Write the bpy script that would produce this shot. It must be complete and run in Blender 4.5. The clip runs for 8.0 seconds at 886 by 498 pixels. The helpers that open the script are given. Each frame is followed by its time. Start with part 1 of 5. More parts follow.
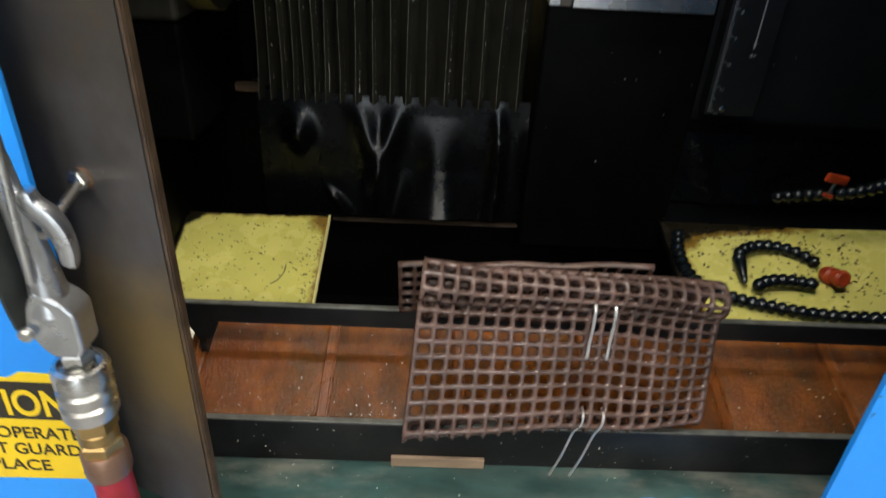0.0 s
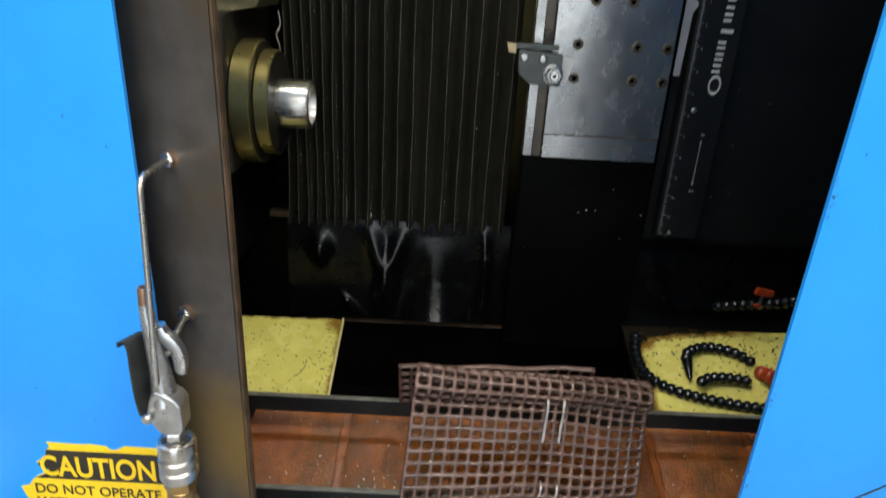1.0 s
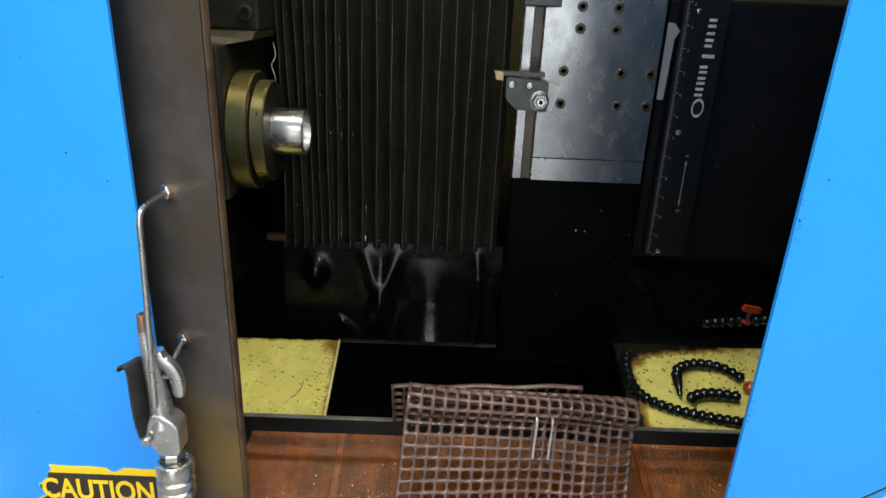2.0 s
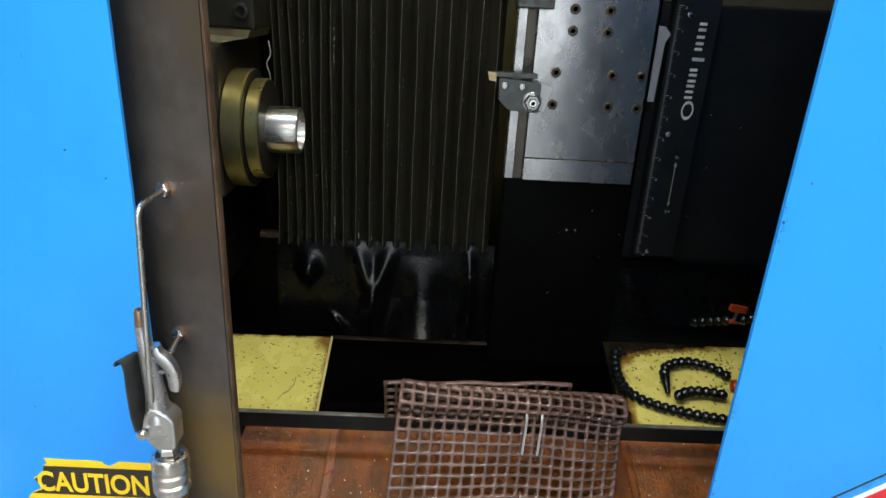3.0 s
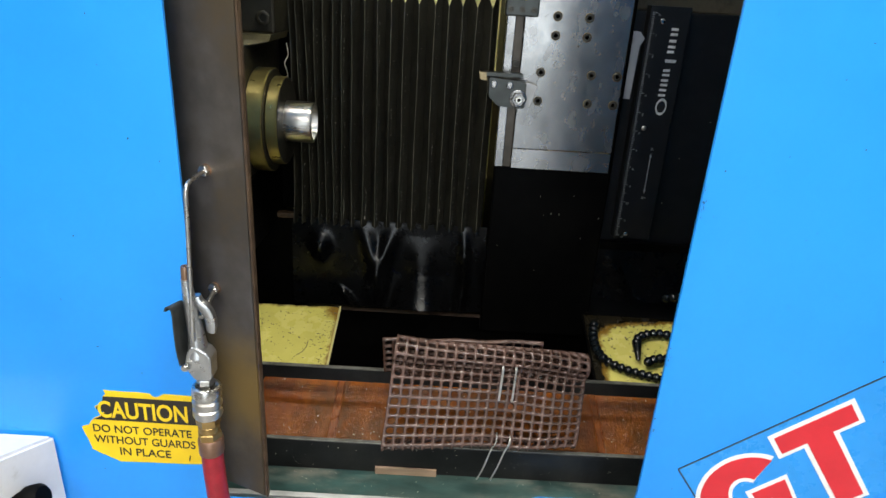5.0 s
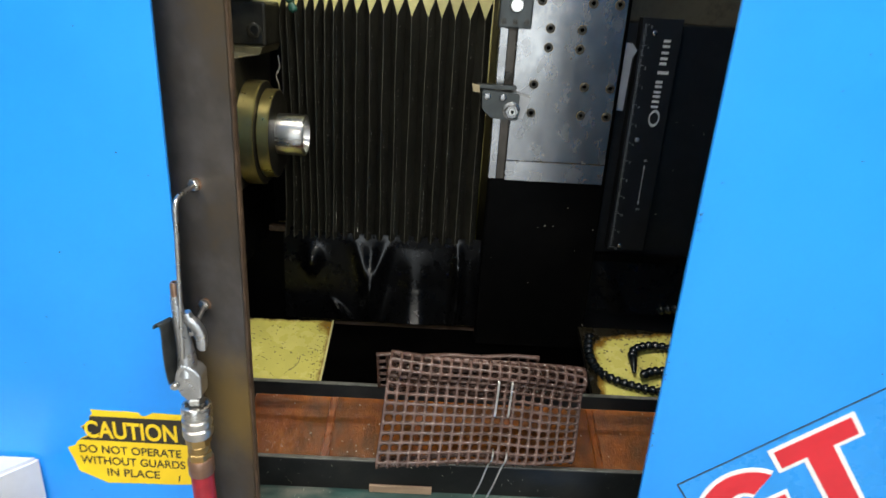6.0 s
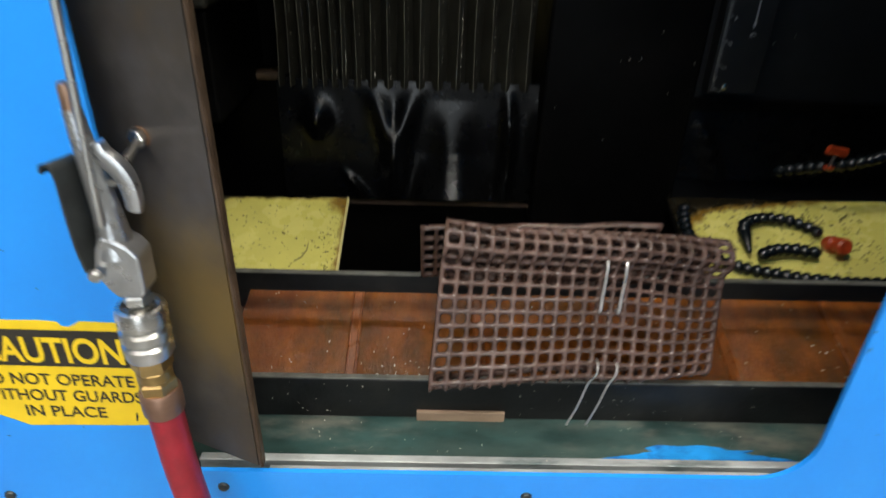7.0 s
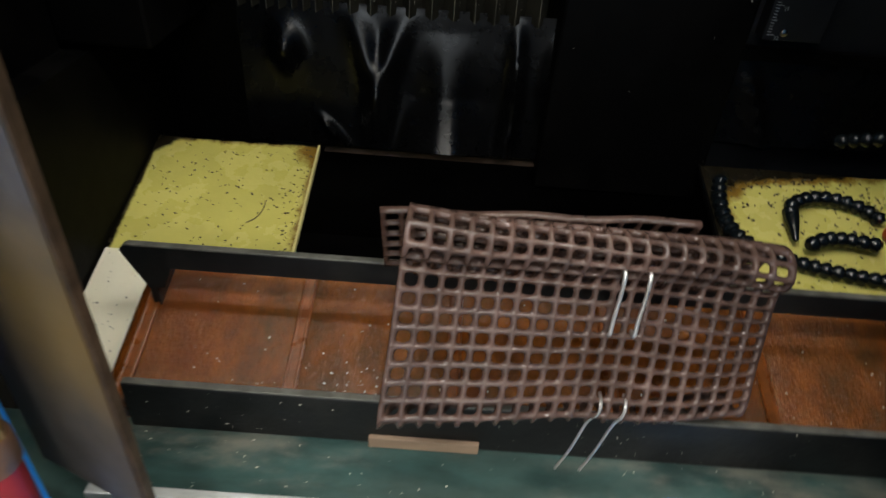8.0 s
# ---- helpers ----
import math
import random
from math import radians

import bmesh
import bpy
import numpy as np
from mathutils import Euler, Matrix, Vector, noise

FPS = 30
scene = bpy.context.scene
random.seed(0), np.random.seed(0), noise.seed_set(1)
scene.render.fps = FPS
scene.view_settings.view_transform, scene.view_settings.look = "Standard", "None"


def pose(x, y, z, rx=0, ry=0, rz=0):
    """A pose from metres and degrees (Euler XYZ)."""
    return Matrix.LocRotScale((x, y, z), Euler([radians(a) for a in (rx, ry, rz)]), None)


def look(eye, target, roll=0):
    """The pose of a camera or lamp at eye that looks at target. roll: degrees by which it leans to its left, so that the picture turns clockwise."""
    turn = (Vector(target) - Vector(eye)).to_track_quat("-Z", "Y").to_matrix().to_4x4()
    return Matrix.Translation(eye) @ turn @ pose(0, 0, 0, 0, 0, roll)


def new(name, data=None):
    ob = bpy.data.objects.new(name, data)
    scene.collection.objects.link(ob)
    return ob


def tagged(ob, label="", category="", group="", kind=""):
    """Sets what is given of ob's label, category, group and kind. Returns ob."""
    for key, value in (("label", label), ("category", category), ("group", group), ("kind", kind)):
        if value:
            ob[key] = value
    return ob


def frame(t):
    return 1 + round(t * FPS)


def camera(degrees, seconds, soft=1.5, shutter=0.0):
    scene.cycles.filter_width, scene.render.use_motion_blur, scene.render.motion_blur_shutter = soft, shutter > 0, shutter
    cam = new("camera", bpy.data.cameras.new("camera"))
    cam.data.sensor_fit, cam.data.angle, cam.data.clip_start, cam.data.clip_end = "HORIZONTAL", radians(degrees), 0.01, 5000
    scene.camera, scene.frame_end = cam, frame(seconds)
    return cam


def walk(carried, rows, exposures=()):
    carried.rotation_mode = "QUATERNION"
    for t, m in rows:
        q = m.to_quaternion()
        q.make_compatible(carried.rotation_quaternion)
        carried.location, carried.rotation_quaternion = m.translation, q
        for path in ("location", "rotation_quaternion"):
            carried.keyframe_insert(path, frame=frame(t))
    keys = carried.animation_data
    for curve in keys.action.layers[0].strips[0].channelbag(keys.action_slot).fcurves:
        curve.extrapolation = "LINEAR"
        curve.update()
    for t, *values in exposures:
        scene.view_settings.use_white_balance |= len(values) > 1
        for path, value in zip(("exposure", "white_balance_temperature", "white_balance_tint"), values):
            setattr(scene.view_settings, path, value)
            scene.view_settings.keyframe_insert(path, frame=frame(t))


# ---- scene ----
# ---- camera ----
cam = camera(69.7, 8.0, shutter=0.6)
PATH = [
    (0, (0.005, 0.065, 1.238), (0.059, 1.794, 0.234), 3.2),
    (0.5, (0.007, 0.02, 1.284), (0.068, 1.795, 0.365), 3.3),
    (1, (0.013, -0.039, 1.32), (0.038, 1.806, 0.548), 3.2),
    (1.5, (0.018, -0.047, 1.331), (0.033, 1.824, 0.622), 2.7),
    (1.7, (0.02, -0.049, 1.33), (0.04, 1.819, 0.617), 2.4),
    (2.8, (0.022, -0.061, 1.334), (0.064, 1.803, 0.609), 3.1),
    (3, (0.02, -0.06, 1.334), (0.069, 1.803, 0.609), 3.2),
    (3.5, (0.022, -0.062, 1.333), (0.069, 1.804, 0.617), 3.2),
    (4, (0.022, -0.072, 1.339), (0.057, 1.751, 0.516), 4.1),
    (4.5, (0.031, -0.113, 1.351), (0.044, 1.736, 0.587), 3.3),
    (4.7, (0.036, -0.132, 1.354), (0.05, 1.715, 0.589), 3.5),
    (5.8, (0.041, -0.162, 1.357), (0.055, 1.708, 0.647), 3.2),
    (6, (0.037, -0.143, 1.355), (0.073, 1.722, 0.634), 3.4),
    (6.5, (0.017, -0.062, 1.299), (0.071, 1.752, 0.458), 3.4),
    (7, (-0.004, 0.03, 1.228), (0.03, 1.763, 0.231), 1.8),
    (7.5, (0.007, 0.09, 1.203), (0.007, 1.747, 0.084), 0.5),
    (8, (0.019, 0.136, 1.203), (0.032, 1.752, 0.024), 4.5),
]
walk(cam, [(t, look(eye, target, roll)) for t, eye, target, roll in PATH],
     exposures=[(0, -0.08), (1.0, 0.0), (6.2, 0.0), (7.0, -0.18), (8.0, -0.35)])

# ---- world and lamps ----
world = bpy.data.worlds.new("shop_daylight")
scene.world = world
world.use_nodes = True
wn = world.node_tree.nodes
sky = wn.new("ShaderNodeTexSky")
sky.sky_type, sky.sun_disc, sky.sun_elevation, sky.sun_rotation = "NISHITA", False, radians(50), radians(200)
world.node_tree.links.new(sky.outputs[0], wn["Background"].inputs[0])
wn["Background"].inputs[1].default_value = 0.1


def area_lamp(name, m, w, h, watts, colour):
    d = bpy.data.lights.new(name, "AREA")
    d.shape, d.size, d.size_y, d.energy, d.color = "RECTANGLE", w, h, watts, colour
    ob = new(name, d)
    ob.matrix_world = m
    return ob


TUBE_POWER, DOOR_POWER = 45.0, 95.0
TUBES = [(-0.75, -0.55, 1.0), (0.95, -0.55, 1.0), (-0.75, -2.6, 1.0), (0.95, -2.6, 1.0)]
for tx, ty, share in TUBES:
    area_lamp("tube_light", pose(tx, ty, 2.93), 1.2, 0.26, TUBE_POWER * share, (1.0, 0.97, 0.9))
WORK_LAMP = (0.0, 0.45, 1.70)
area_lamp("work_light", pose(*WORK_LAMP), 0.42, 0.05, 1.8, (1.0, 0.95, 0.80))
area_lamp("door_daylight", look((0.4, -6.9, 1.6), (0.4, 0, 1.3)), 3.0, 2.6, DOOR_POWER, (0.86, 0.94, 1.0))

# ---- materials ----
def material(name, base, rough=0.5, metal=0.0, vary=0.25, scale=30.0, second=None, stain=None, stain_scale=9.0,
             stain_at=0.6, stain_soft=0.12, bump=0.1, bump_scale=300.0, stretch=(1, 1, 1), coat=0.0, rough_vary=0.12, piece=0.0, spec=0.5, bloom=None, grime=()):
    """A procedural surface: base colour, fine grain, a second tone in broad patches, stains, and fine relief."""
    m = bpy.data.materials.new(name)
    m.use_nodes = True
    nt = m.node_tree
    n, l = nt.nodes, nt.links
    b = n["Principled BSDF"]
    co = n.new("ShaderNodeTexCoord")
    mp = n.new("ShaderNodeMapping")
    mp.inputs["Scale"].default_value = stretch
    l.new(co.outputs["Object"], mp.inputs[0])

    def noise_tex(s, detail=6.0, rgh=0.6):
        t = n.new("ShaderNodeTexNoise")
        t.inputs["Scale"].default_value, t.inputs["Detail"].default_value, t.inputs["Roughness"].default_value = s, detail, rgh
        l.new(mp.outputs[0], t.inputs["Vector"])
        return t.outputs["Fac"]

    def ramp(v, a, c):
        r = n.new("ShaderNodeMapRange")
        r.interpolation_type = "SMOOTHSTEP"
        for k, x in (("From Min", a), ("From Max", c)):
            r.inputs[k].default_value = x
        l.new(v, r.inputs["Value"])
        return r.outputs[0]

    def mix(f, a, c, mode="MIX"):
        x = n.new("ShaderNodeMix")
        x.data_type, x.blend_type = "RGBA", mode
        for s, v in ((x.inputs[0], f), (x.inputs[6], a), (x.inputs[7], c)):
            if isinstance(v, (int, float)):
                s.default_value = v
            elif isinstance(v, tuple):
                s.default_value = (*v, 1)
            else:
                l.new(v, s)
        return x.outputs[2]

    dark = tuple(c * (1 - vary) for c in base)
    light = tuple(min(1, c * (1 + vary)) for c in base)
    col = mix(ramp(noise_tex(scale), 0.3, 0.7), dark, light)
    if second:
        col = mix(ramp(noise_tex(scale * 0.3), 0.45, 0.68), col, second)
    if stain:
        col = mix(ramp(noise_tex(stain_scale, 9.0, 0.68), stain_at - stain_soft, stain_at + stain_soft), col, stain)
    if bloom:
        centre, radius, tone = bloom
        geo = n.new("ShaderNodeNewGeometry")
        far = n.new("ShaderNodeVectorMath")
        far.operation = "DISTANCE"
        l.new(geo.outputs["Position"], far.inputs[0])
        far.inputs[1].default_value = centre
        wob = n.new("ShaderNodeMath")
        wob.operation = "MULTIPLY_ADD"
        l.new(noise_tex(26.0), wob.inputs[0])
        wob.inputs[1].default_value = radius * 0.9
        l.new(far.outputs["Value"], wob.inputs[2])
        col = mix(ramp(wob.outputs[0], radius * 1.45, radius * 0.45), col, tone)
    for tone, wobble, soft, planes in grime:
        place = n.new("ShaderNodeNewGeometry").outputs["Position"]
        worst = None
        for px, py, nx, ny, width in planes:
            off = n.new("ShaderNodeVectorMath")
            off.operation = "SUBTRACT"
            l.new(place, off.inputs[0])
            off.inputs[1].default_value = (px, py, 0)
            dot = n.new("ShaderNodeVectorMath")
            dot.operation = "DOT_PRODUCT"
            l.new(off.outputs[0], dot.inputs[0])
            dot.inputs[1].default_value = (nx / width, ny / width, 0)
            if worst is None:
                worst = dot.outputs["Value"]
            else:
                big = n.new("ShaderNodeMath")
                big.operation = "SMOOTH_MAX"
                big.inputs[2].default_value = 0.6
                l.new(worst, big.inputs[0])
                l.new(dot.outputs["Value"], big.inputs[1])
                worst = big.outputs[0]
        ragged = n.new("ShaderNodeMath")
        ragged.operation = "MULTIPLY_ADD"
        l.new(noise_tex(75.0, 9.0, 0.72), ragged.inputs[0])
        ragged.inputs[1].default_value = wobble
        l.new(worst, ragged.inputs[2])
        col = mix(ramp(ragged.outputs[0], wobble / 2 - soft, wobble / 2 + soft), col, tone)
    if piece:
        info = n.new("ShaderNodeObjectInfo")
        hsv = n.new("ShaderNodeHueSaturation")
        mr = n.new("ShaderNodeMapRange")
        mr.inputs["To Min"].default_value, mr.inputs["To Max"].default_value = 1 - piece, 1 + piece
        l.new(info.outputs["Random"], mr.inputs["Value"])
        l.new(mr.outputs[0], hsv.inputs["Value"])
        l.new(col, hsv.inputs["Color"])
        col = hsv.outputs[0]
    l.new(col, b.inputs["Base Color"])
    rr = n.new("ShaderNodeMapRange")
    rr.inputs["To Min"].default_value, rr.inputs["To Max"].default_value = max(0.03, rough - rough_vary), min(1, rough + rough_vary)
    l.new(noise_tex(scale * 1.7), rr.inputs["Value"])
    l.new(rr.outputs[0], b.inputs["Roughness"])
    b.inputs["Metallic"].default_value = metal
    b.inputs["Specular IOR Level"].default_value = spec
    b.inputs["Coat Weight"].default_value = coat
    b.inputs["Coat Roughness"].default_value = 0.08
    if bump:
        bp = n.new("ShaderNodeBump")
        bp.inputs["Strength"].default_value, bp.inputs["Distance"].default_value = bump, 0.001
        l.new(noise_tex(bump_scale), bp.inputs["Height"])
        l.new(bp.outputs[0], b.inputs["Normal"])
    return m


BLUE = material("blue_paint", (0.015, 0.268, 0.86), 0.3, vary=0.04, scale=9, second=(0.02, 0.30, 0.88), stain=(0.012, 0.16, 0.42), stain_scale=22, stain_at=0.78, stain_soft=0.05, bump=0.05, bump_scale=240, rough_vary=0.06)
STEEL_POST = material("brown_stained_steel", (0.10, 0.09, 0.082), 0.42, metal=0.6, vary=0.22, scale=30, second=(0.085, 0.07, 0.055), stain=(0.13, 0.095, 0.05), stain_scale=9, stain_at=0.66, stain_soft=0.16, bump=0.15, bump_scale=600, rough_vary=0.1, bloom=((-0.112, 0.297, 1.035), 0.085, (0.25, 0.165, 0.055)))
RUST_EDGE = material("worn_brown_edge", (0.085, 0.055, 0.034), 0.5, metal=0.3, vary=0.4, scale=60, bump=0.2)
RUST = material("rust", (0.15, 0.075, 0.035), 0.8, vary=0.4, scale=200, bump=0.3)
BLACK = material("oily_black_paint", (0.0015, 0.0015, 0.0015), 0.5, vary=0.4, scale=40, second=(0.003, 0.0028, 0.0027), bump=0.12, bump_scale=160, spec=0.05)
SATIN = material("satin_black_panel", (0.010, 0.011, 0.013), 0.4, vary=0.25, scale=25, bump=0.06, spec=0.35)
BAR = material("black_enamel_bar", (0.008, 0.0085, 0.009), 0.38, vary=0.3, scale=60, second=(0.016, 0.016, 0.015), stain=(0.06, 0.06, 0.05), stain_scale=90, stain_at=0.74, stain_soft=0.05, bump=0.25, bump_scale=260, spec=0.3)
BAR_TOP = material("grey_worn_bar_edge", (0.12, 0.12, 0.105), 0.4, metal=0.3, vary=0.35, scale=80, bump=0.2)
RUBBER = material("black_rubber", (0.002, 0.0021, 0.0024), 0.28, vary=0.25, scale=50, bump=0.07, bump_scale=420, rough_vary=0.05, spec=0.42)
BELLOWS = material("black_bellows_cloth", (0.019, 0.018, 0.013), 0.5, vary=0.35, scale=60, second=(0.026, 0.0245, 0.018), bump=0.3, bump_scale=420, spec=0.3)
BELLOWS_EDGE = material("paler_bellows_fold", (0.06, 0.057, 0.043), 0.5, vary=0.6, scale=90, bump=0.2, spec=0.4)
OIL_BLACK, OIL_BROWN = (0.010, 0.008, 0.004), (0.20, 0.115, 0.018)
PAN_LOOK = dict(vary=0.08, scale=16, second=(0.54, 0.49, 0.14), stain=(0.42, 0.35, 0.08), stain_scale=13, stain_at=0.70, stain_soft=0.12, bump=0.2, bump_scale=90, coat=0.25)
PAN_LEFT = material("oily_yellow_paint", (0.57, 0.52, 0.135), 0.27, **PAN_LOOK, grime=[
    (OIL_BROWN, 3.4, 0.6, [(-0.0985, 0.6, 1, 0, 0.006), (-0.15, 0.6425, 0, 1, 0.006), (-0.106, 0.632, 0.7, 0.7, 0.012)]),
    (OIL_BLACK, 2.2, 0.35, [(-0.15, 0.6435, 0, 1, 0.004), (-0.2345, 0.6, -1, 0, 0.004), (-0.226, 0.634, -0.7, 0.7, 0.008)])])
PAN_RIGHT = material("oil_soaked_yellow_paint", (0.57, 0.52, 0.135), 0.27, **PAN_LOOK, grime=[
    (OIL_BROWN, 3.0, 0.5, [(0.3, 0.637, -0.15, 1, 0.008), (0.268, 0.6, -1, 0, 0.008), (0.279, 0.625, -0.7, 0.7, 0.008)]),
    (OIL_BLACK, 2.6, 0.4, [(0.3, 0.6425, -0.15, 1, 0.007), (0.2615, 0.6, -1, 0, 0.006), (0.2725, 0.630, -0.7, 0.7, 0.008)])])
YELLOW_WALL = material("cream_yellow_paint", (0.62, 0.56, 0.24), 0.45, vary=0.15, scale=14, stain=(0.2, 0.15, 0.05), stain_scale=12, stain_at=0.66, bump=0.15)
BELT = material("brown_conveyor_belt", (0.165, 0.048, 0.0065), 0.19, vary=0.4, scale=60, second=(0.105, 0.027, 0.004), stain=(0.055, 0.026, 0.006), stain_scale=13, stain_at=0.6, stain_soft=0.14, bump=0.95, bump_scale=520, stretch=(1, 0.5, 1), piece=0.10, rough_vary=0.08)
BELT_SEAM = material("belt_seam", (0.16, 0.046, 0.008), 0.3, vary=0.35, scale=80, bump=0.5, bump_scale=330)
MESH = material("brown_plastic_mesh", (0.074, 0.044, 0.036), 0.2, vary=0.3, scale=90, second=(0.05, 0.03, 0.024), bump=0.25, bump_scale=500)
WIRE = material("bright_wire", (0.74, 0.74, 0.72), 0.3, metal=0.9, vary=0.08, bump=0.0)
PLATE = material("ground_steel_plate", (0.25, 0.248, 0.246), 0.25, metal=0.88, vary=0.14, scale=34, second=(0.35, 0.346, 0.342), stain=(0.17, 0.168, 0.162), stain_scale=14, stain_at=0.57, stain_soft=0.2, bump=0.05, bump_scale=260, stretch=(1, 1, 0.6), rough_vary=0.15)
STEEL = material("bright_steel", (0.56, 0.55, 0.52), 0.29, metal=1.0, vary=0.1, scale=40, bump=0.05, stretch=(0.2, 1, 1))
DARK_STEEL = material("dark_tool_steel", (0.055, 0.06, 0.058), 0.4, metal=0.7, vary=0.2, scale=60, bump=0.08)
GOLD_STEEL = material("oily_straw_steel", (0.46, 0.39, 0.15), 0.3, metal=0.85, vary=0.1, scale=50, second=(0.36, 0.29, 0.10), bump=0.04, rough_vary=0.08)
CAST = material("dark_oily_casting", (0.028, 0.026, 0.019), 0.4, metal=0.2, vary=0.35, scale=40, stain=(0.075, 0.06, 0.03), stain_scale=45, stain_at=0.68, stain_soft=0.04, bump=0.25, spec=0.4)
BRASS = material("dull_brass", (0.40, 0.27, 0.11), 0.35, metal=0.95, vary=0.2, scale=70, bump=0.08)
COPPER = material("copper_nozzle", (0.30, 0.19, 0.13), 0.38, metal=0.8, vary=0.15, scale=70, bump=0.05)
CAST_ALU = material("cast_aluminium", (0.52, 0.53, 0.54), 0.3, metal=0.95, vary=0.15, scale=60, bump=0.2, bump_scale=350)
HOSE_RED = material("red_rubber_hose", (0.27, 0.012, 0.022), 0.42, vary=0.2, scale=60, bump=0.1)
HOSE_BLACK = material("glossy_black_plastic", (0.004, 0.006, 0.0075), 0.2, vary=0.2, scale=60, bump=0.05, spec=0.35)
ORANGE = material("orange_plastic", (0.30, 0.038, 0.01), 0.35, vary=0.2, scale=120, bump=0.05)
LEDGE = material("grimy_teal_paint", (0.022, 0.052, 0.048), 0.36, vary=0.45, scale=40, second=(0.055, 0.085, 0.075), stain=(0.15, 0.145, 0.12), stain_scale=17, stain_at=0.62, stain_soft=0.12, bump=0.35, bump_scale=180, stretch=(0.45, 1, 1))
LEDGE_BLUE = material("worn_blue_patch", (0.015, 0.24, 0.62), 0.35, vary=0.2, scale=40, stain=(0.008, 0.05, 0.25), stain_scale=35, stain_at=0.56, bump=0.15)
ALU = material("scratched_aluminium_rail", (0.46, 0.48, 0.48), 0.45, metal=0.5, vary=0.25, scale=60, stain=(0.10, 0.14, 0.14), stain_scale=40, stain_at=0.6, bump=0.15, stretch=(0.3, 1, 1))
TAN = material("tan_wood_block", (0.36, 0.25, 0.17), 0.6, vary=0.2, scale=60, bump=0.3, stretch=(0.2, 1, 1))
STICKER = material("yellow_vinyl", (0.80, 0.56, 0.012), 0.4, vary=0.05, scale=40, stain=(0.62, 0.40, 0.02), stain_scale=50, stain_at=0.68, bump=0.05)
INK = material("black_ink", (0.022, 0.018, 0.012), 0.5, vary=0.3, scale=90, stain=(0.3, 0.21, 0.02), stain_scale=220, stain_at=0.68, stain_soft=0.04, bump=0.0)
WHITE_INK = material("white_ink", (0.74, 0.75, 0.75), 0.5, vary=0.06, scale=90, bump=0.0)
PALE_PRINT = material("grey_white_print", (0.40, 0.41, 0.41), 0.5, vary=0.15, scale=200, bump=0.0)
RED_INK = material("red_vinyl", (0.60, 0.022, 0.035), 0.38, vary=0.06, scale=40, bump=0.03)
CLEAR_EDGE = material("decal_blue_film", (0.022, 0.275, 0.76), 0.28, vary=0.04, scale=20, bump=0.03)
WHITE_BOX = material("white_plastic_box", (0.74, 0.75, 0.77), 0.4, vary=0.05, scale=30, stain=(0.5, 0.5, 0.47), stain_scale=40, stain_at=0.7, bump=0.05)
SOCKET = material("dark_socket_screw", (0.045, 0.042, 0.034), 0.45, metal=0.3, vary=0.3, scale=200, bump=0.1)
RIM = material("oily_straw_rim", (0.17, 0.125, 0.06), 0.42, metal=0.6, vary=0.3, scale=200, bump=0.1)
# pale tone for the strongly lit front of the yellow pan
LIT_CREAM = material("lit_pan_cream", (0.78, 0.74, 0.58), 0.35, vary=0.06, scale=20, stain=(0.5, 0.38, 0.15), stain_scale=26, stain_at=0.7, bump=0.1)
# metal chips in a pale, hardly metallic colour that paints in their glints
CHIP = material("glint_pale_chip", (0.85, 0.80, 0.66), 0.25, metal=0.25, vary=0.2, bump=0.0)
DIRT = material("dark_chip", (0.03, 0.02, 0.008), 0.5, vary=0.4, bump=0.0)
CONCRETE = material("shop_concrete", (0.36, 0.35, 0.33), 0.2, vary=0.15, scale=4, stain=(0.2, 0.19, 0.17), stain_scale=1.5, bump=0.05, bump_scale=60, coat=0.3, rough_vary=0.08)
SHOP_WALL = material("shop_wall_paint", (0.62, 0.62, 0.60), 0.7, vary=0.05, scale=3, stain=(0.5, 0.49, 0.45), stain_scale=1.2, bump=0.1, bump_scale=80)
LAMP = bpy.data.materials.new("lamp_diffuser")
LAMP.use_nodes = True
LAMP.node_tree.nodes["Principled BSDF"].inputs["Emission Color"].default_value = (1, 0.97, 0.9, 1)
LAMP.node_tree.nodes["Principled BSDF"].inputs["Emission Strength"].default_value = 3.0

# ---- mesh tools ----
def part(name, bm, mat, parent=None, label="", smooth=False):
    me = bpy.data.meshes.new(name)
    bmesh.ops.recalc_face_normals(bm, faces=bm.faces)
    bm.to_mesh(me)
    bm.free()
    me.materials.append(mat)
    if smooth:
        me.polygons.foreach_set("use_smooth", [True] * len(me.polygons))
        me.set_sharp_from_angle(angle=radians(38))
    ob = new(name, me)
    if parent is not None:
        ob.parent = parent
        ob.matrix_parent_inverse = parent.matrix_world.inverted()
    if label:
        ob["label"] = label
    return ob


def thing(name, label, category, at=(0, 0, 0), group="", kind=""):
    ob = new(name)
    ob.empty_display_size = 0.02
    ob.matrix_world = Matrix.Translation(at)
    return tagged(ob, label, category, group, kind)


def box(x0, x1, y0, y1, z0, z1, bevel=0.0, seg=2, bm=None):
    own = bmesh.new()
    bmesh.ops.create_cube(own, size=1)
    for v in own.verts:
        v.co = Vector(((x0 + x1) / 2 + v.co.x * (x1 - x0), (y0 + y1) / 2 + v.co.y * (y1 - y0), (z0 + z1) / 2 + v.co.z * (z1 - z0)))
    if bevel:
        bmesh.ops.bevel(own, geom=own.edges[:], offset=bevel, segments=seg, affect="EDGES", profile=0.5)
    if bm is None:
        return own
    join(bm, own)
    return bm


def join(bm, other):
    me = bpy.data.meshes.new("tmp")
    other.to_mesh(me)
    other.free()
    bm.from_mesh(me)
    bpy.data.meshes.remove(me)


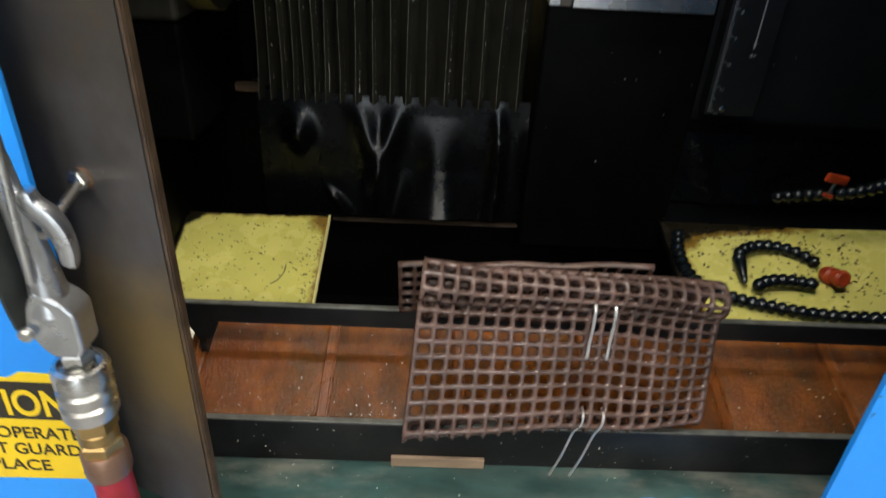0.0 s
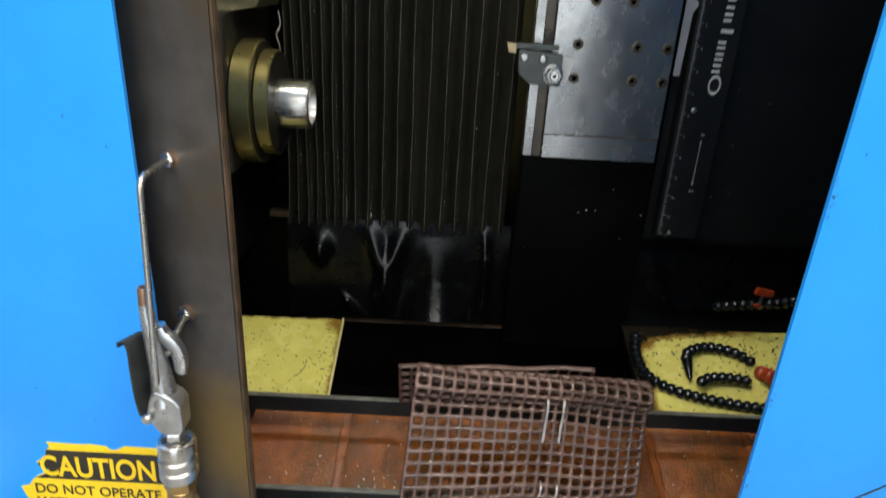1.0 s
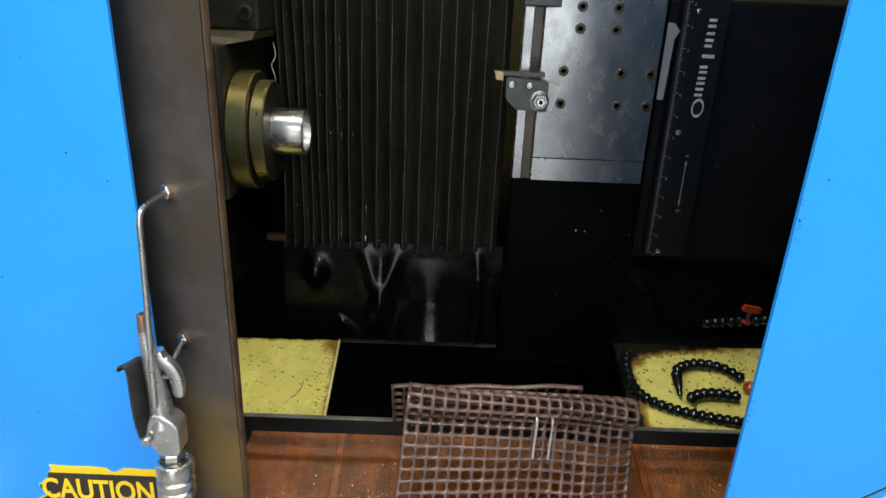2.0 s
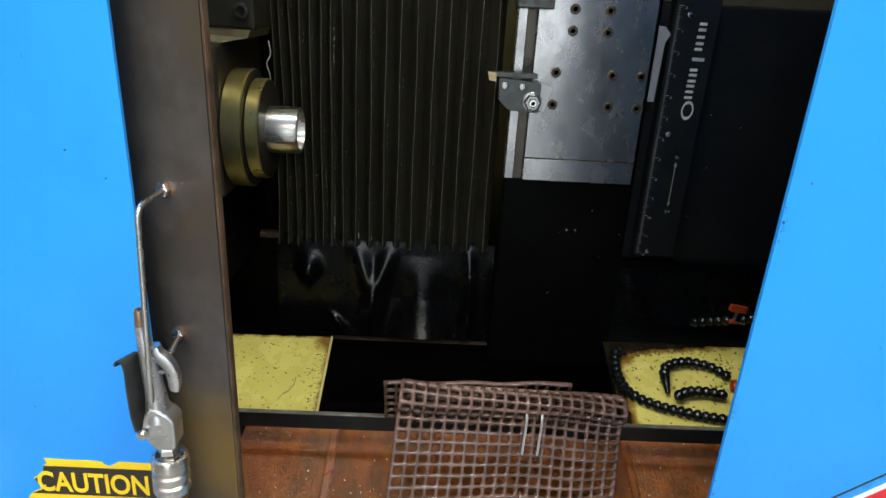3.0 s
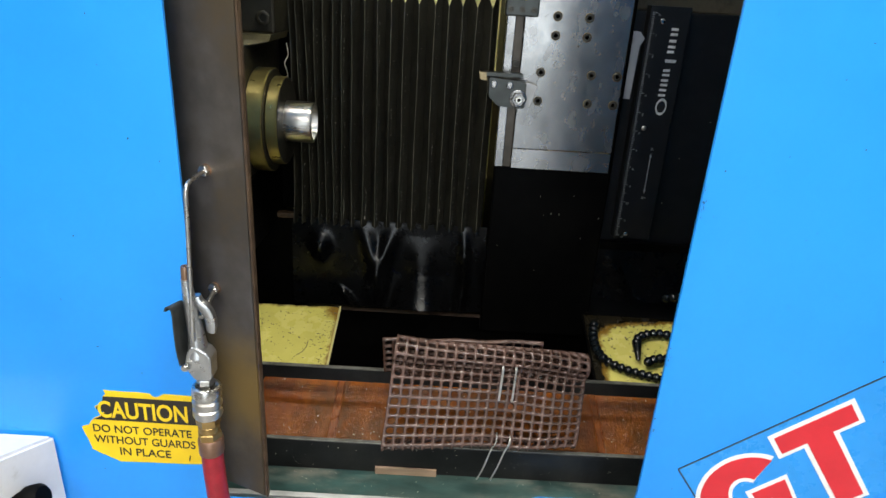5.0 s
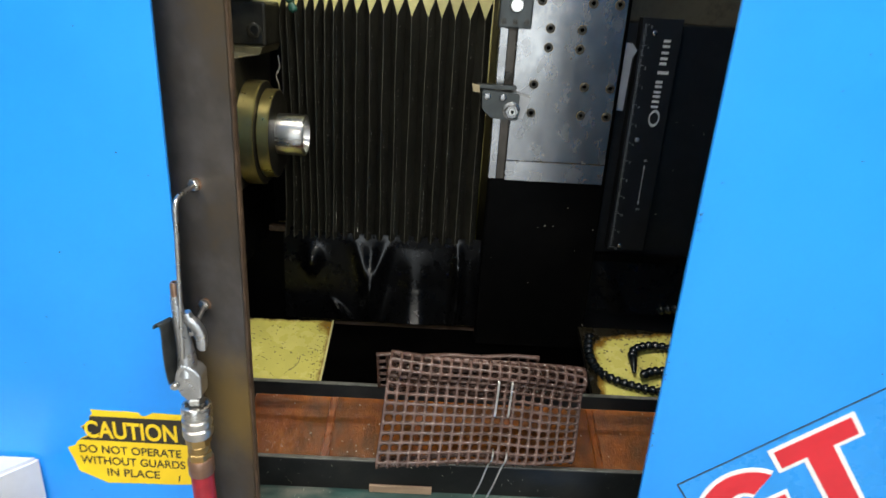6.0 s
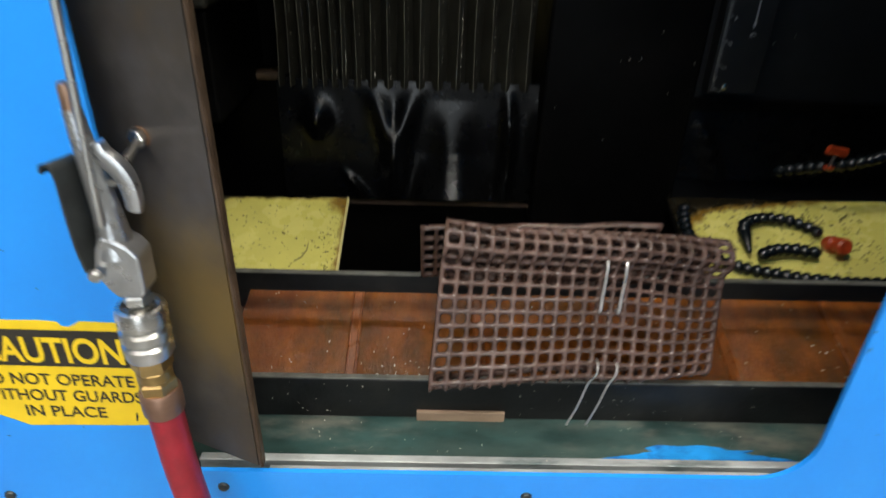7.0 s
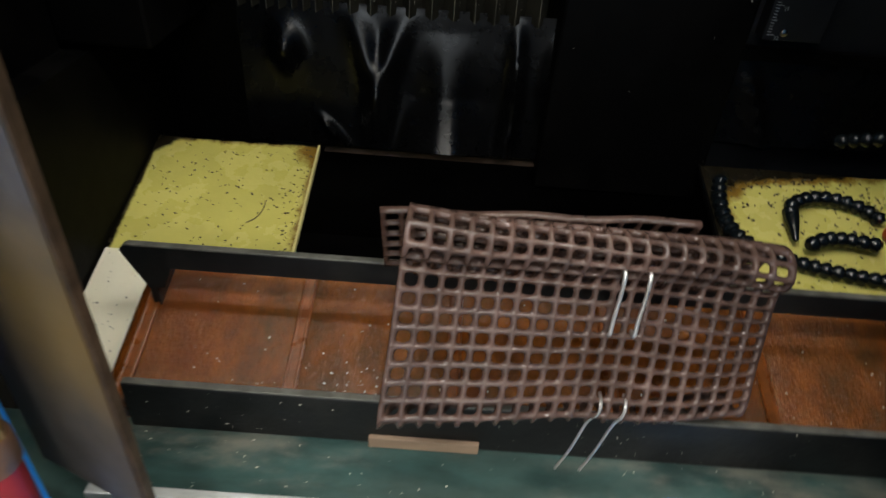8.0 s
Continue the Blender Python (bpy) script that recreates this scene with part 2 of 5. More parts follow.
def lathe(profile, m, seg=32, caps=True):
    """A solid of revolution about local z from (radius, height) pairs, at pose m."""
    bm = bmesh.new()
    rings = []
    for r, h in profile:
        rings.append([bm.verts.new(m @ Vector((r * math.cos(2 * math.pi * i / seg), r * math.sin(2 * math.pi * i / seg), h))) for i in range(seg)])
    for a, b in zip(rings, rings[1:]):
        for i in range(seg):
            bm.faces.new((a[i], a[(i + 1) % seg], b[(i + 1) % seg], b[i]))
    if caps:
        bm.faces.new(rings[0])
        bm.faces.new(rings[-1])
    return bm


TO_FRONT = pose(0, 0, 0, 90, 0, 0)


def smooth_path(points, per=8):
    """Catmull-Rom through the points."""
    p = [Vector(q) for q in points]
    p = [2 * p[0] - p[1]] + p + [2 * p[-1] - p[-2]]
    out = []
    for i in range(1, len(p) - 2):
        for k in range(per):
            t = k / per
            a, b, c, d = p[i - 1], p[i], p[i + 1], p[i + 2]
            out.append(0.5 * ((2 * b) + (c - a) * t + (2 * a - 5 * b + 4 * c - d) * t * t + (3 * b - a - 3 * c + d) * t ** 3))
    out.append(p[-2])
    return out


def tube(points, radius, seg=8, bm=None, flat=1.0):
    """A capped tube along points; radius is a number or a list."""
    bm = bm or bmesh.new()
    pts = [Vector(q) for q in points]
    rad = radius if isinstance(radius, list) else [radius] * len(pts)
    rings, side = [], None
    for i, q in enumerate(pts):
        d = (pts[min(i + 1, len(pts) - 1)] - pts[max(i - 1, 0)]).normalized()
        side = d.orthogonal().normalized() if side is None else (side - d * side.dot(d)).normalized()
        up = d.cross(side)
        rings.append([bm.verts.new(q + rad[i] * (math.cos(2 * math.pi * k / seg) * side + flat * math.sin(2 * math.pi * k / seg) * up)) for k in range(seg)])
    for a, b in zip(rings, rings[1:]):
        for k in range(seg):
            bm.faces.new((a[k], a[(k + 1) % seg], b[(k + 1) % seg], b[k]))
    bm.faces.new(rings[0][::-1])
    bm.faces.new(rings[-1])
    return bm


def slab(outline, y0, y1, bm=None):
    """A flat piece with outline (x, z), from depth y0 to y1."""
    bm = bm or bmesh.new()
    a = [bm.verts.new((x, y0, z)) for x, z in outline]
    b = [bm.verts.new((x, y1, z)) for x, z in outline]
    bm.faces.new(a)
    bm.faces.new(b[::-1])
    for i in range(len(a)):
        j = (i + 1) % len(a)
        bm.faces.new((a[i], b[i], b[j], a[j]))
    return bm


def hex_nut(r, h, m, bore=0.0):
    bm = lathe([(r * 0.9, 0), (r, h * 0.12), (r, h * 0.85), (r * 0.88, h)], m, 6)
    return bm


def writing(name, text, size, m, mat, parent, width=None, bold=0.0, label=""):
    """Raised lettering in the built-in font, centred at m, facing the front."""
    cu = bpy.data.curves.new(name, "FONT")
    cu.body, cu.size, cu.align_x, cu.align_y, cu.extrude, cu.offset = text, size, "CENTER", "CENTER", 0.00012, bold
    tmp = new("tmp_text", cu)
    bpy.context.view_layer.update()
    me = bpy.data.meshes.new_from_object(tmp.evaluated_get(bpy.context.evaluated_depsgraph_get()))
    bpy.data.objects.remove(tmp)
    wide = max(v.co.x for v in me.vertices) - min(v.co.x for v in me.vertices)
    me.transform(m @ TO_FRONT @ Matrix.Diagonal((width / wide if width else 1, 1, 1, 1)))
    me.materials.clear()
    me.materials.append(mat)
    ob = new(name, me)
    ob.parent = parent
    ob.matrix_parent_inverse = parent.matrix_world.inverted()
    if label:
        ob["label"] = label
    return ob


def flakes(name, spots, mat, label, category, parent=None, size=(0.0006, 0.0016)):
    """Many loose little chips as one object; spots are (place, normal)."""
    rng = random.Random(len(spots) + len(name))
    verts, faces = [], []
    for p, nrm in spots:
        nrm = Vector(nrm).normalized()
        a = nrm.orthogonal().normalized()
        a = Matrix.Rotation(rng.uniform(0, 6.28), 3, nrm) @ a
        b = nrm.cross(a)
        s, w = rng.uniform(*size), rng.uniform(0.3, 0.8)
        k = len(verts)
        for u, v, h in ((-1, -w, 0), (1, -w * 0.6, 0), (0.8, w, 0), (-0.7, w * 0.8, 0), (0.1, 0.05, 0.55)):
            verts.append(Vector(p) + s * (u * a + v * b + h * nrm))
        faces += [(k, k + 1, k + 4), (k + 1, k + 2, k + 4), (k + 2, k + 3, k + 4), (k + 3, k, k + 4)]
    me = bpy.data.meshes.new(name)
    me.from_pydata(verts, [], faces)
    me.materials.append(mat)
    ob = new(name, me)
    if parent is not None:
        ob.parent = parent
        ob.matrix_parent_inverse = parent.matrix_world.inverted()
        ob["kind"] = "stuff"
        return ob
    return tagged(ob, label, category, kind="stuff")


# ---- the shop round the machine ----
def structure(name, bm, mat, label, category):
    return tagged(part(name, bm, mat), label, category, kind="structure")


structure("floor", box(-5, 5, -7.2, 3, -0.1, 0), CONCRETE, "grey sealed concrete workshop floor", "floor")
structure("ceiling", box(-5, 5, -7.2, 3, 3.0, 3.1), SHOP_WALL, "pale painted workshop ceiling", "ceiling")
structure("wall_north", box(-5, 5, 3, 3.1, 0, 3), SHOP_WALL, "pale painted workshop wall", "wall")
structure("wall_west", box(-5.1, -5, -7.2, 3, 0, 3), SHOP_WALL, "pale painted workshop wall", "wall")
structure("wall_east", box(5, 5.1, -7.2, 3, 0, 3), SHOP_WALL, "pale painted workshop wall", "wall")
south = box(-5, -1.2, -7.2, -7.1, 0, 3)
box(2.0, 5, -7.2, -7.1, 0, 3, bm=south)
box(-1.2, 2.0, -7.2, -7.1, 2.8, 3, bm=south)
structure("wall_south", south, SHOP_WALL, "pale workshop wall with an open loading door", "wall")
structure("ground", box(-40, 40, -60, -7.2, -0.12, -0.02), CONCRETE, "grey concrete yard outside the loading door", "ground")
for tx, ty, share in TUBES:
    lamp = thing("ceiling_light", "white ceiling batten light with a frosted cover", "ceiling light", (tx, ty, 3.0), "ceiling lights")
    part("housing", box(tx - 0.63, tx + 0.63, ty - 0.16, ty + 0.16, 2.955, 3.0, 0.005), WHITE_BOX, lamp)
    part("diffuser", box(tx - 0.6, tx + 0.6, ty - 0.13, ty + 0.13, 2.935, 2.955, 0.004), LAMP, lamp)

lx, ly, lz = WORK_LAMP
lamp = thing("work_light", "slim white machine work light behind the front panel", "work light", (lx, ly, lz + 0.025))
part("housing", box(lx - 0.23, lx + 0.23, ly - 0.035, ly + 0.035, lz + 0.018, lz + 0.045, 0.004), WHITE_BOX, lamp)
part("diffuser", box(lx - 0.215, lx + 0.215, ly - 0.027, ly + 0.027, lz + 0.006, lz + 0.018, 0.003), LAMP, lamp)
for hx in (-0.18, 0.18):
    part("bracket", box(hx - 0.012, hx + 0.012, 0.2995, ly - 0.03, lz + 0.030, lz + 0.035, 0.001), WHITE_BOX, lamp)

# ---- lathe enclosure: blue front with the opening ----
FRONT, X0, X1, SILL, HEAD = 0.297, -0.153, 0.2292, 0.916, 1.56
lathe_cabinet = thing("lathe_enclosure", "bright blue painted sheet metal lathe enclosure with an open front", "machine enclosure", (0, 0.6, 0))


def front_panel():
    bm = bmesh.new()
    corner, hole = 0.032, []
    for cx, cz, a0 in ((X1 - corner, SILL + corner, -90), (X1 - corner, HEAD - corner, 0), (X0 + 0.004, HEAD - 0.004, 90), (X0 + 0.004, SILL + 0.004, 180)):
        r = corner if cx > 0 else 0.004
        for k in range(9):
            a = radians(a0 + 90 * k / 8)
            hole.append((cx + r * math.cos(a), cz + r * math.sin(a)))
    xa, xb, za, zb = -0.95, 1.05, 0.05, 1.95
    cx, cz = (X0 + X1) / 2, (SILL + HEAD) / 2
    outer = []
    for x, z in hole:
        k = min(((xb if x > cx else xa) - cx) / (x - cx) if abs(x - cx) > 1e-6 else 1e9, ((zb if z > cz else za) - cz) / (z - cz) if abs(z - cz) > 1e-6 else 1e9)
        outer.append((cx + k * (x - cx), cz + k * (z - cz)))
    for c in ((xa, za), (xa, zb), (xb, za), (xb, zb)):
        k = min(range(len(outer)), key=lambda i: (outer[i][0] - c[0]) ** 2 + (outer[i][1] - c[1]) ** 2)
        outer[k] = c
    rows = [[bm.verts.new((x, y, z)) for x, z in ring] for ring, y in ((outer, FRONT + 0.003), (outer, FRONT), (hole, FRONT), (hole, FRONT + 0.003))]
    count = len(hole)
    for a, b in zip(rows, rows[1:] + rows[:1]):
        for i in range(count):
            j = (i + 1) % count
            bm.faces.new((a[i], a[j], b[j], b[i]))
    return bm


part("front_panel", front_panel(), BLUE, lathe_cabinet)
for name, dims in (("side_panel", (-0.955, -0.95, 0.297, 1.10, 0.05, 1.95)), ("side_panel", (1.05, 1.055, 0.297, 1.10, 0.05, 1.95)), ("rear_panel", (-0.95, 1.05, 1.10, 1.105, 0.05, 1.95)), ("roof_panel", (-0.95, 1.05, 0.72, 1.10, 1.95, 1.955)), ("plinth", (-0.9, 1.0, 0.33, 1.05, 0.0, 0.05))):
    part(name, box(*dims), BLUE, lathe_cabinet)
part("ledge", box(-0.30, 0.46, 0.3, 0.3685, 0.86, 0.898, 0.001), LEDGE, lathe_cabinet, "grimy teal painted ledge")
part("rail", box(X0 + 0.004, X1 + 0.03, 0.3140, 0.3200, 0.898, 0.907, 0.0006), ALU, lathe_cabinet, "scratched bare metal rail")
part("rail", box(X0 + 0.052, X1 - 0.02, 0.3005, 0.304, 0.898, 0.9145, 0.0006), ALU, lathe_cabinet, "scratched bare metal rail")
rng = random.Random(5)


def blot(cx, cy, rx, ry, z, seed):
    r = random.Random(seed)
    bm = bmesh.new()
    k = 26
    pts = [(1 + 0.35 * math.sin(3 * a + seed) * r.random() + r.uniform(-0.18, 0.18), a) for a in (2 * math.pi * i / k for i in range(k))]
    lo = [bm.verts.new((cx + rx * q * math.cos(a), cy + ry * q * math.sin(a), z - 0.0006)) for q, a in pts]
    hi = [bm.verts.new((cx + rx * q * math.cos(a) * 0.97, cy + ry * q * math.sin(a) * 0.97, z + 0.0004)) for q, a in pts]
    bm.faces.new(hi)
    for i in range(k):
        j = (i + 1) % k
        bm.faces.new((lo[i], lo[j], hi[j], hi[i]))
    return bm


part("paint_patch", blot(0.175, 0.330, 0.052, 0.0085, 0.8985, 3), LEDGE_BLUE, lathe_cabinet, "bright blue patch of unworn paint")
part("paint_patch", blot(0.205, 0.3275, 0.03, 0.006, 0.8988, 8), LEDGE_BLUE, lathe_cabinet, "bright blue patch of unworn paint")
for sx, sz in ((-0.262, 0.892), (-0.129, 0.9025), (0.058, 0.8975), (0.235, 0.895), (0.40, 0.893)):
    part("screw", lathe([(0.0036, 0.0), (0.0036, 0.0006), (0.0028, 0.0018), (0.0012, 0.0022)], Matrix.Translation((sx, FRONT + 0.0004, sz)) @ TO_FRONT, 16), DARK_STEEL, lathe_cabinet, smooth=True)

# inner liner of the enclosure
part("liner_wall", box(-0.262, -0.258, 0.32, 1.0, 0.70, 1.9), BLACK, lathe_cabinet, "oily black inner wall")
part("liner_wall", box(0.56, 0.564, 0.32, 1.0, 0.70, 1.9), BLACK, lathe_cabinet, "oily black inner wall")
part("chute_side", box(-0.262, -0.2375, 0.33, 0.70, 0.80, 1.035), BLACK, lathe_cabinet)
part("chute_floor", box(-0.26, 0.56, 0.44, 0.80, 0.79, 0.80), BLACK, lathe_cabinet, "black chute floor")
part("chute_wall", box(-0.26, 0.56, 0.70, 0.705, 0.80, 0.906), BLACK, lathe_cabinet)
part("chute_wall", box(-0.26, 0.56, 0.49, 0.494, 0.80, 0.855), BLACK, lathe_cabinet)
part("rear_liner", box(-0.26, 0.56, 0.90, 0.905, 0.80, 1.94), YELLOW_WALL, lathe_cabinet, "cream yellow painted rear wall")
perf = bmesh.new()
for i in range(22):
    for j in range(5):
        tx, ty = -0.075 + i * 0.004, 0.512 + j * 0.004
        box(tx, tx + 0.0012, ty, ty + 0.004, 0.846, 0.8475, bm=perf)
        box(tx, tx + 0.004, ty, ty + 0.0012, 0.846, 0.8475, bm=perf)
part("perforated_strip", perf, DARK_STEEL, lathe_cabinet, "fine perforated metal strip")

# ---- yellow chip pans, sloping to the front ----
SLOPE = 0.3


def pan_z(y):
    return 0.934 + (y - 0.644) * SLOPE


def pan(name, x0, x1, back, cut, paint, label):
    ob = thing(name, label, "chip pan", ((x0 + x1) / 2, 0.55, pan_z(0.55)))
    bm = bmesh.new()
    ys = [0.36 + (back - 0.36) * i / 12 for i in range(13)]
    grid = []
    for y in ys:
        row = []
        for i in range(13):
            x = x0 + (x1 - x0) * i / 12
            row.append(bm.verts.new((x, y, pan_z(y) + 0.0006 * math.sin(31 * x + 17 * y))))
        grid.append(row)
    for a, b in zip(grid, grid[1:]):
        for i in range(12):
            bm.faces.new((a[i], a[i + 1], b[i + 1], b[i]))
    ext = bmesh.ops.extrude_face_region(bm, geom=bm.faces[:])
    bmesh.ops.translate(bm, verts=[g for g in ext["geom"] if isinstance(g, bmesh.types.BMVert)], vec=(0, 0, -0.004))
    part("sheet", bm, paint, ob, smooth=True)
    side = x1 if cut > 0 else x0
    lip = bmesh.new()
    a, b = min(side, side + 0.002 * cut), max(side, side + 0.002 * cut)
    vs = [lip.verts.new((x, y, pan_z(y) + dz)) for x in (a, b) for y, dz in ((0.36, 0.001), (back + 0.001, 0.001), (back + 0.001, -0.004), (0.36, -0.004))]
    for f in ((0, 1, 2, 3), (7, 6, 5, 4), (0, 4, 5, 1), (1, 5, 6, 2), (2, 6, 7, 3), (3, 7, 4, 0)):
        lip.faces.new([vs[i] for i in f])
    part("edge", lip, YELLOW_WALL if cut > 0 else BLACK, ob, "edge turned down")
    return ob


left_pan = pan("chip_pan", -0.240, -0.0955, 0.645, 1, PAN_LEFT, "oily yellow painted chip pan speckled with dark chips")
right_pan = pan("chip_pan", 0.250, 0.52, 0.657, -1, PAN_RIGHT, "oily yellow painted chip pan with a black oil-soaked corner")


# lit front of the pan: a thin overlay with the light in its colour
bm = bmesh.new()
vs = [bm.verts.new((x, y, pan_z(y) + dz)) for dz in (0.0042, -0.0035) for x, y in ((-0.2355, 0.372), (-0.135, 0.372), (-0.135, 0.520), (-0.2355, 0.520))]
for f in ((0, 1, 2, 3), (7, 6, 5, 4), (0, 4, 5, 1), (1, 5, 6, 2), (2, 6, 7, 3), (3, 7, 4, 0)):
    bm.faces.new([vs[i] for i in f])
part("front_sheet", bm, LIT_CREAM, left_pan, "brightly lit pan front, its light put into a pale cream colour")
spots = [((rng.uniform(-0.232, -0.165), y, pan_z(y) + 0.0046), (0, -SLOPE, 1)) for y in (rng.uniform(0.40, 0.518) for _ in range(130))]
flakes("swarf", spots, DIRT, "scattered dark metal chips on the pale pan front", "metal chips", size=(0.0003, 0.0009))
spots = []
for _ in range(420):
    x, y = rng.uniform(-0.230, -0.099), 0.40 + 0.245 * rng.random() ** 0.7
    if rng.random() < 0.3:
        x = -0.098 - abs(rng.gauss(0, 0.012))
    spots.append(((x, y, pan_z(y) + 0.0008), (0, -SLOPE, 1)))
flakes("swarf", spots, DIRT, "scattered dark metal chips on the yellow pan", "metal chips", size=(0.0004, 0.0013))
spots = [((x, y, pan_z(y) + 0.0012), (0, -SLOPE, 1)) for x, y in ((rng.uniform(0.27, 0.45), 0.648 - 0.13 * rng.random() ** 1.6) for _ in range(420))]
flakes("swarf", spots, DIRT, "scattered dark metal chips on the yellow pan", "metal chips", size=(0.0006, 0.0019))

part("hair", tube(smooth_path([(-0.137, 0.556, pan_z(0.556) + 0.001), (-0.131, 0.561, pan_z(0.561) + 0.001), (-0.127, 0.570, pan_z(0.570) + 0.001), (-0.1265, 0.580, pan_z(0.580) + 0.001)], 5), 0.0004, 5), DIRT, left_pan, "dark hair-thin curl of swarf")

# ---- conveyor: brown belt, two black bars ----
conveyor = thing("conveyor", "small chip conveyor with a brown hinged belt between black bars", "conveyor", (0.1, 0.42, 0.90))
BELT_Y0, BELT_Y1 = 0.371, 0.466


def belt_z(y):
    return 0.913 + (y - 0.385) * 0.33


def slat(x0, x1, round_left=False):
    bm = bmesh.new()
    ny, nx = 8, 6
    top = []
    for j in range(ny + 1):
        y = BELT_Y0 + (BELT_Y1 - BELT_Y0) * j / ny
        row = []
        for i in range(nx + 1):
            x = x0 + (x1 - x0) * i / nx
            edge = min(x - x0, x1 - x)
            z = belt_z(y) - 0.0014 * max(0, 1 - edge / 0.003) + 0.0003 * math.sin(57 * x + 80 * y)
            row.append(bm.verts.new((x, y, z)))
        top.append(row)
    for a, b in zip(top, top[1:]):
        for i in range(nx):
            bm.faces.new((a[i], a[i + 1], b[i + 1], b[i]))
    ext = bmesh.ops.extrude_face_region(bm, geom=bm.faces[:])
    bmesh.ops.translate(bm, verts=[g for g in ext["geom"] if isinstance(g, bmesh.types.BMVert)], vec=(0, 0, -0.007))
    return bm


JOINTS = [-0.157 + 0.095 * k for k in range(7)]
for a, b in zip(JOINTS, JOINTS[1:]):
    part("slat", slat(a + 0.0034, b - 0.0034), BELT, conveyor, smooth=True)
for x in JOINTS:
    bm = bmesh.new()
    vs = [bm.verts.new((x + dx, y, belt_z(y) + dz)) for y in (BELT_Y0, BELT_Y1) for dx, dz in ((-0.0030, 0.0008), (0.0030, 0.0008), (0.0033, -0.007), (-0.0033, -0.007))]
    for f in ((0, 1, 2, 3), (7, 6, 5, 4), (0, 4, 5, 1), (1, 5, 6, 2), (2, 6, 7, 3), (3, 7, 4, 0)):
        bm.faces.new([vs[i] for i in f])
    part("hinge", bm, BELT_SEAM, conveyor)
    for dx in (-0.0031, 0.0031):
        part("hinge_bead", tube([(x + dx, BELT_Y0, belt_z(BELT_Y0) + 0.0006), (x + dx, BELT_Y1, belt_z(BELT_Y1) + 0.0006)], 0.0011, 6), BELT_SEAM, conveyor, smooth=True)
nose = bmesh.new()
rows = []
for j in range(9):
    y = BELT_Y0 + (BELT_Y1 - BELT_Y0) * j / 8
    pull = 0.006 * (abs(j - 4) / 4) ** 6
    rows.append([nose.verts.new((JOINTS[0] - 0.003 + pull - 0.011 * math.sin(radians(a)), y, belt_z(y) - 0.011 + 0.011 * math.cos(radians(a)))) for a in range(0, 200, 20)])
for a, b in zip(rows, rows[1:]):
    for i in range(len(a) - 1):
        nose.faces.new((a[i], a[i + 1], b[i + 1], b[i]))
part("belt_end", nose, BELT, conveyor, smooth=True)
part("roller", lathe([(0.0085, 0), (0.0085, 0.088)], pose(JOINTS[0] - 0.003, BELT_Y0 + 0.0015, belt_z(BELT_Y0) - 0.0115, -72, 0, 0), 20), DARK_STEEL, conveyor, smooth=True)

front = part("front_bar", box(-0.147, 0.46, 0.3625, 0.3675, 0.898, 0.9325, 0.0008), BAR, conveyor)
part("top_edge", box(-0.1465, 0.4595, 0.3628, 0.3672, 0.9322, 0.9334, 0.0004), BAR_TOP, front, "grey worn top edge")
rear = bmesh.new()
slab([(-0.1682, 0.9705), (-0.1672, 0.9725), (-0.1650, 0.9737), (0.46, 0.9738), (0.46, 0.9590), (-0.140, 0.9590), (-0.146, 0.9440), (-0.1555, 0.9425), (-0.1675, 0.968)], 0.430, 0.4355, rear)
rear_bar = part("rear_bar", rear, BAR, conveyor)
part("top_edge", box(-0.1645, 0.4595, 0.4304, 0.4352, 0.9735, 0.9747, 0.0004), BAR_TOP, rear_bar, "grey worn top edge")
part("bracket", box(0.455, 0.4598, 0.364, 0.434, 0.898, 0.962, 0.001), BAR, conveyor)
part("bracket", box(-0.157, -0.152, 0.432, 0.462, 0.90, 0.95, 0.001), BAR, conveyor)
tagged(part("spacer_block", box(-0.0125, 0.0495, 0.3592, 0.3622, 0.898, 0.9062, 0.0006), TAN), "thin tan wooden block lying against the black bar", "block")
spots = []
for _ in range(190):
    x, y = rng.uniform(-0.15, 0.40), rng.uniform(BELT_Y0, BELT_Y1)
    # half are bunched at the front edge, in place of wet sparkle
    if rng.random() < 0.5:
        x, y = rng.gauss(-0.02, 0.04), BELT_Y0 + abs(rng.gauss(0, 0.014))
    if x > -0.155 and y < BELT_Y1:
        spots.append(((x, y, belt_z(y) + 0.0004), (0, -0.3, 1)))
flakes("bright_swarf", spots, CHIP, "bright little metal chips and painted wet glints on the brown belt", "metal chips", size=(0.0003, 0.0009))
spots = []
for _ in range(130):
    x = rng.uniform(-0.145, 0.25)
    r = rng.random()
    spots.append(((x, 0.3622, rng.uniform(0.90, 0.931)), (0, -1, 0.2)) if r < 0.5 else (((x, rng.uniform(0.324, 0.36), 0.8985), (0, 0, 1)) if r < 0.9 else ((x, 0.317, 0.9074), (0, 0, 1))))
flakes("bright_swarf", spots, CHIP, "bright little metal chips on bar and ledge", "metal chips", size=(0.0002, 0.0006))

# ---- steel post at the edge of the opening, with hooks ----
post = thing("steel_post", "brown stained flat steel post beside the opening with two bolts", "post", (-0.126, 0.303, 0.93))
def post_y(x):
    return 0.293 + (-0.101 - x) * 0.42


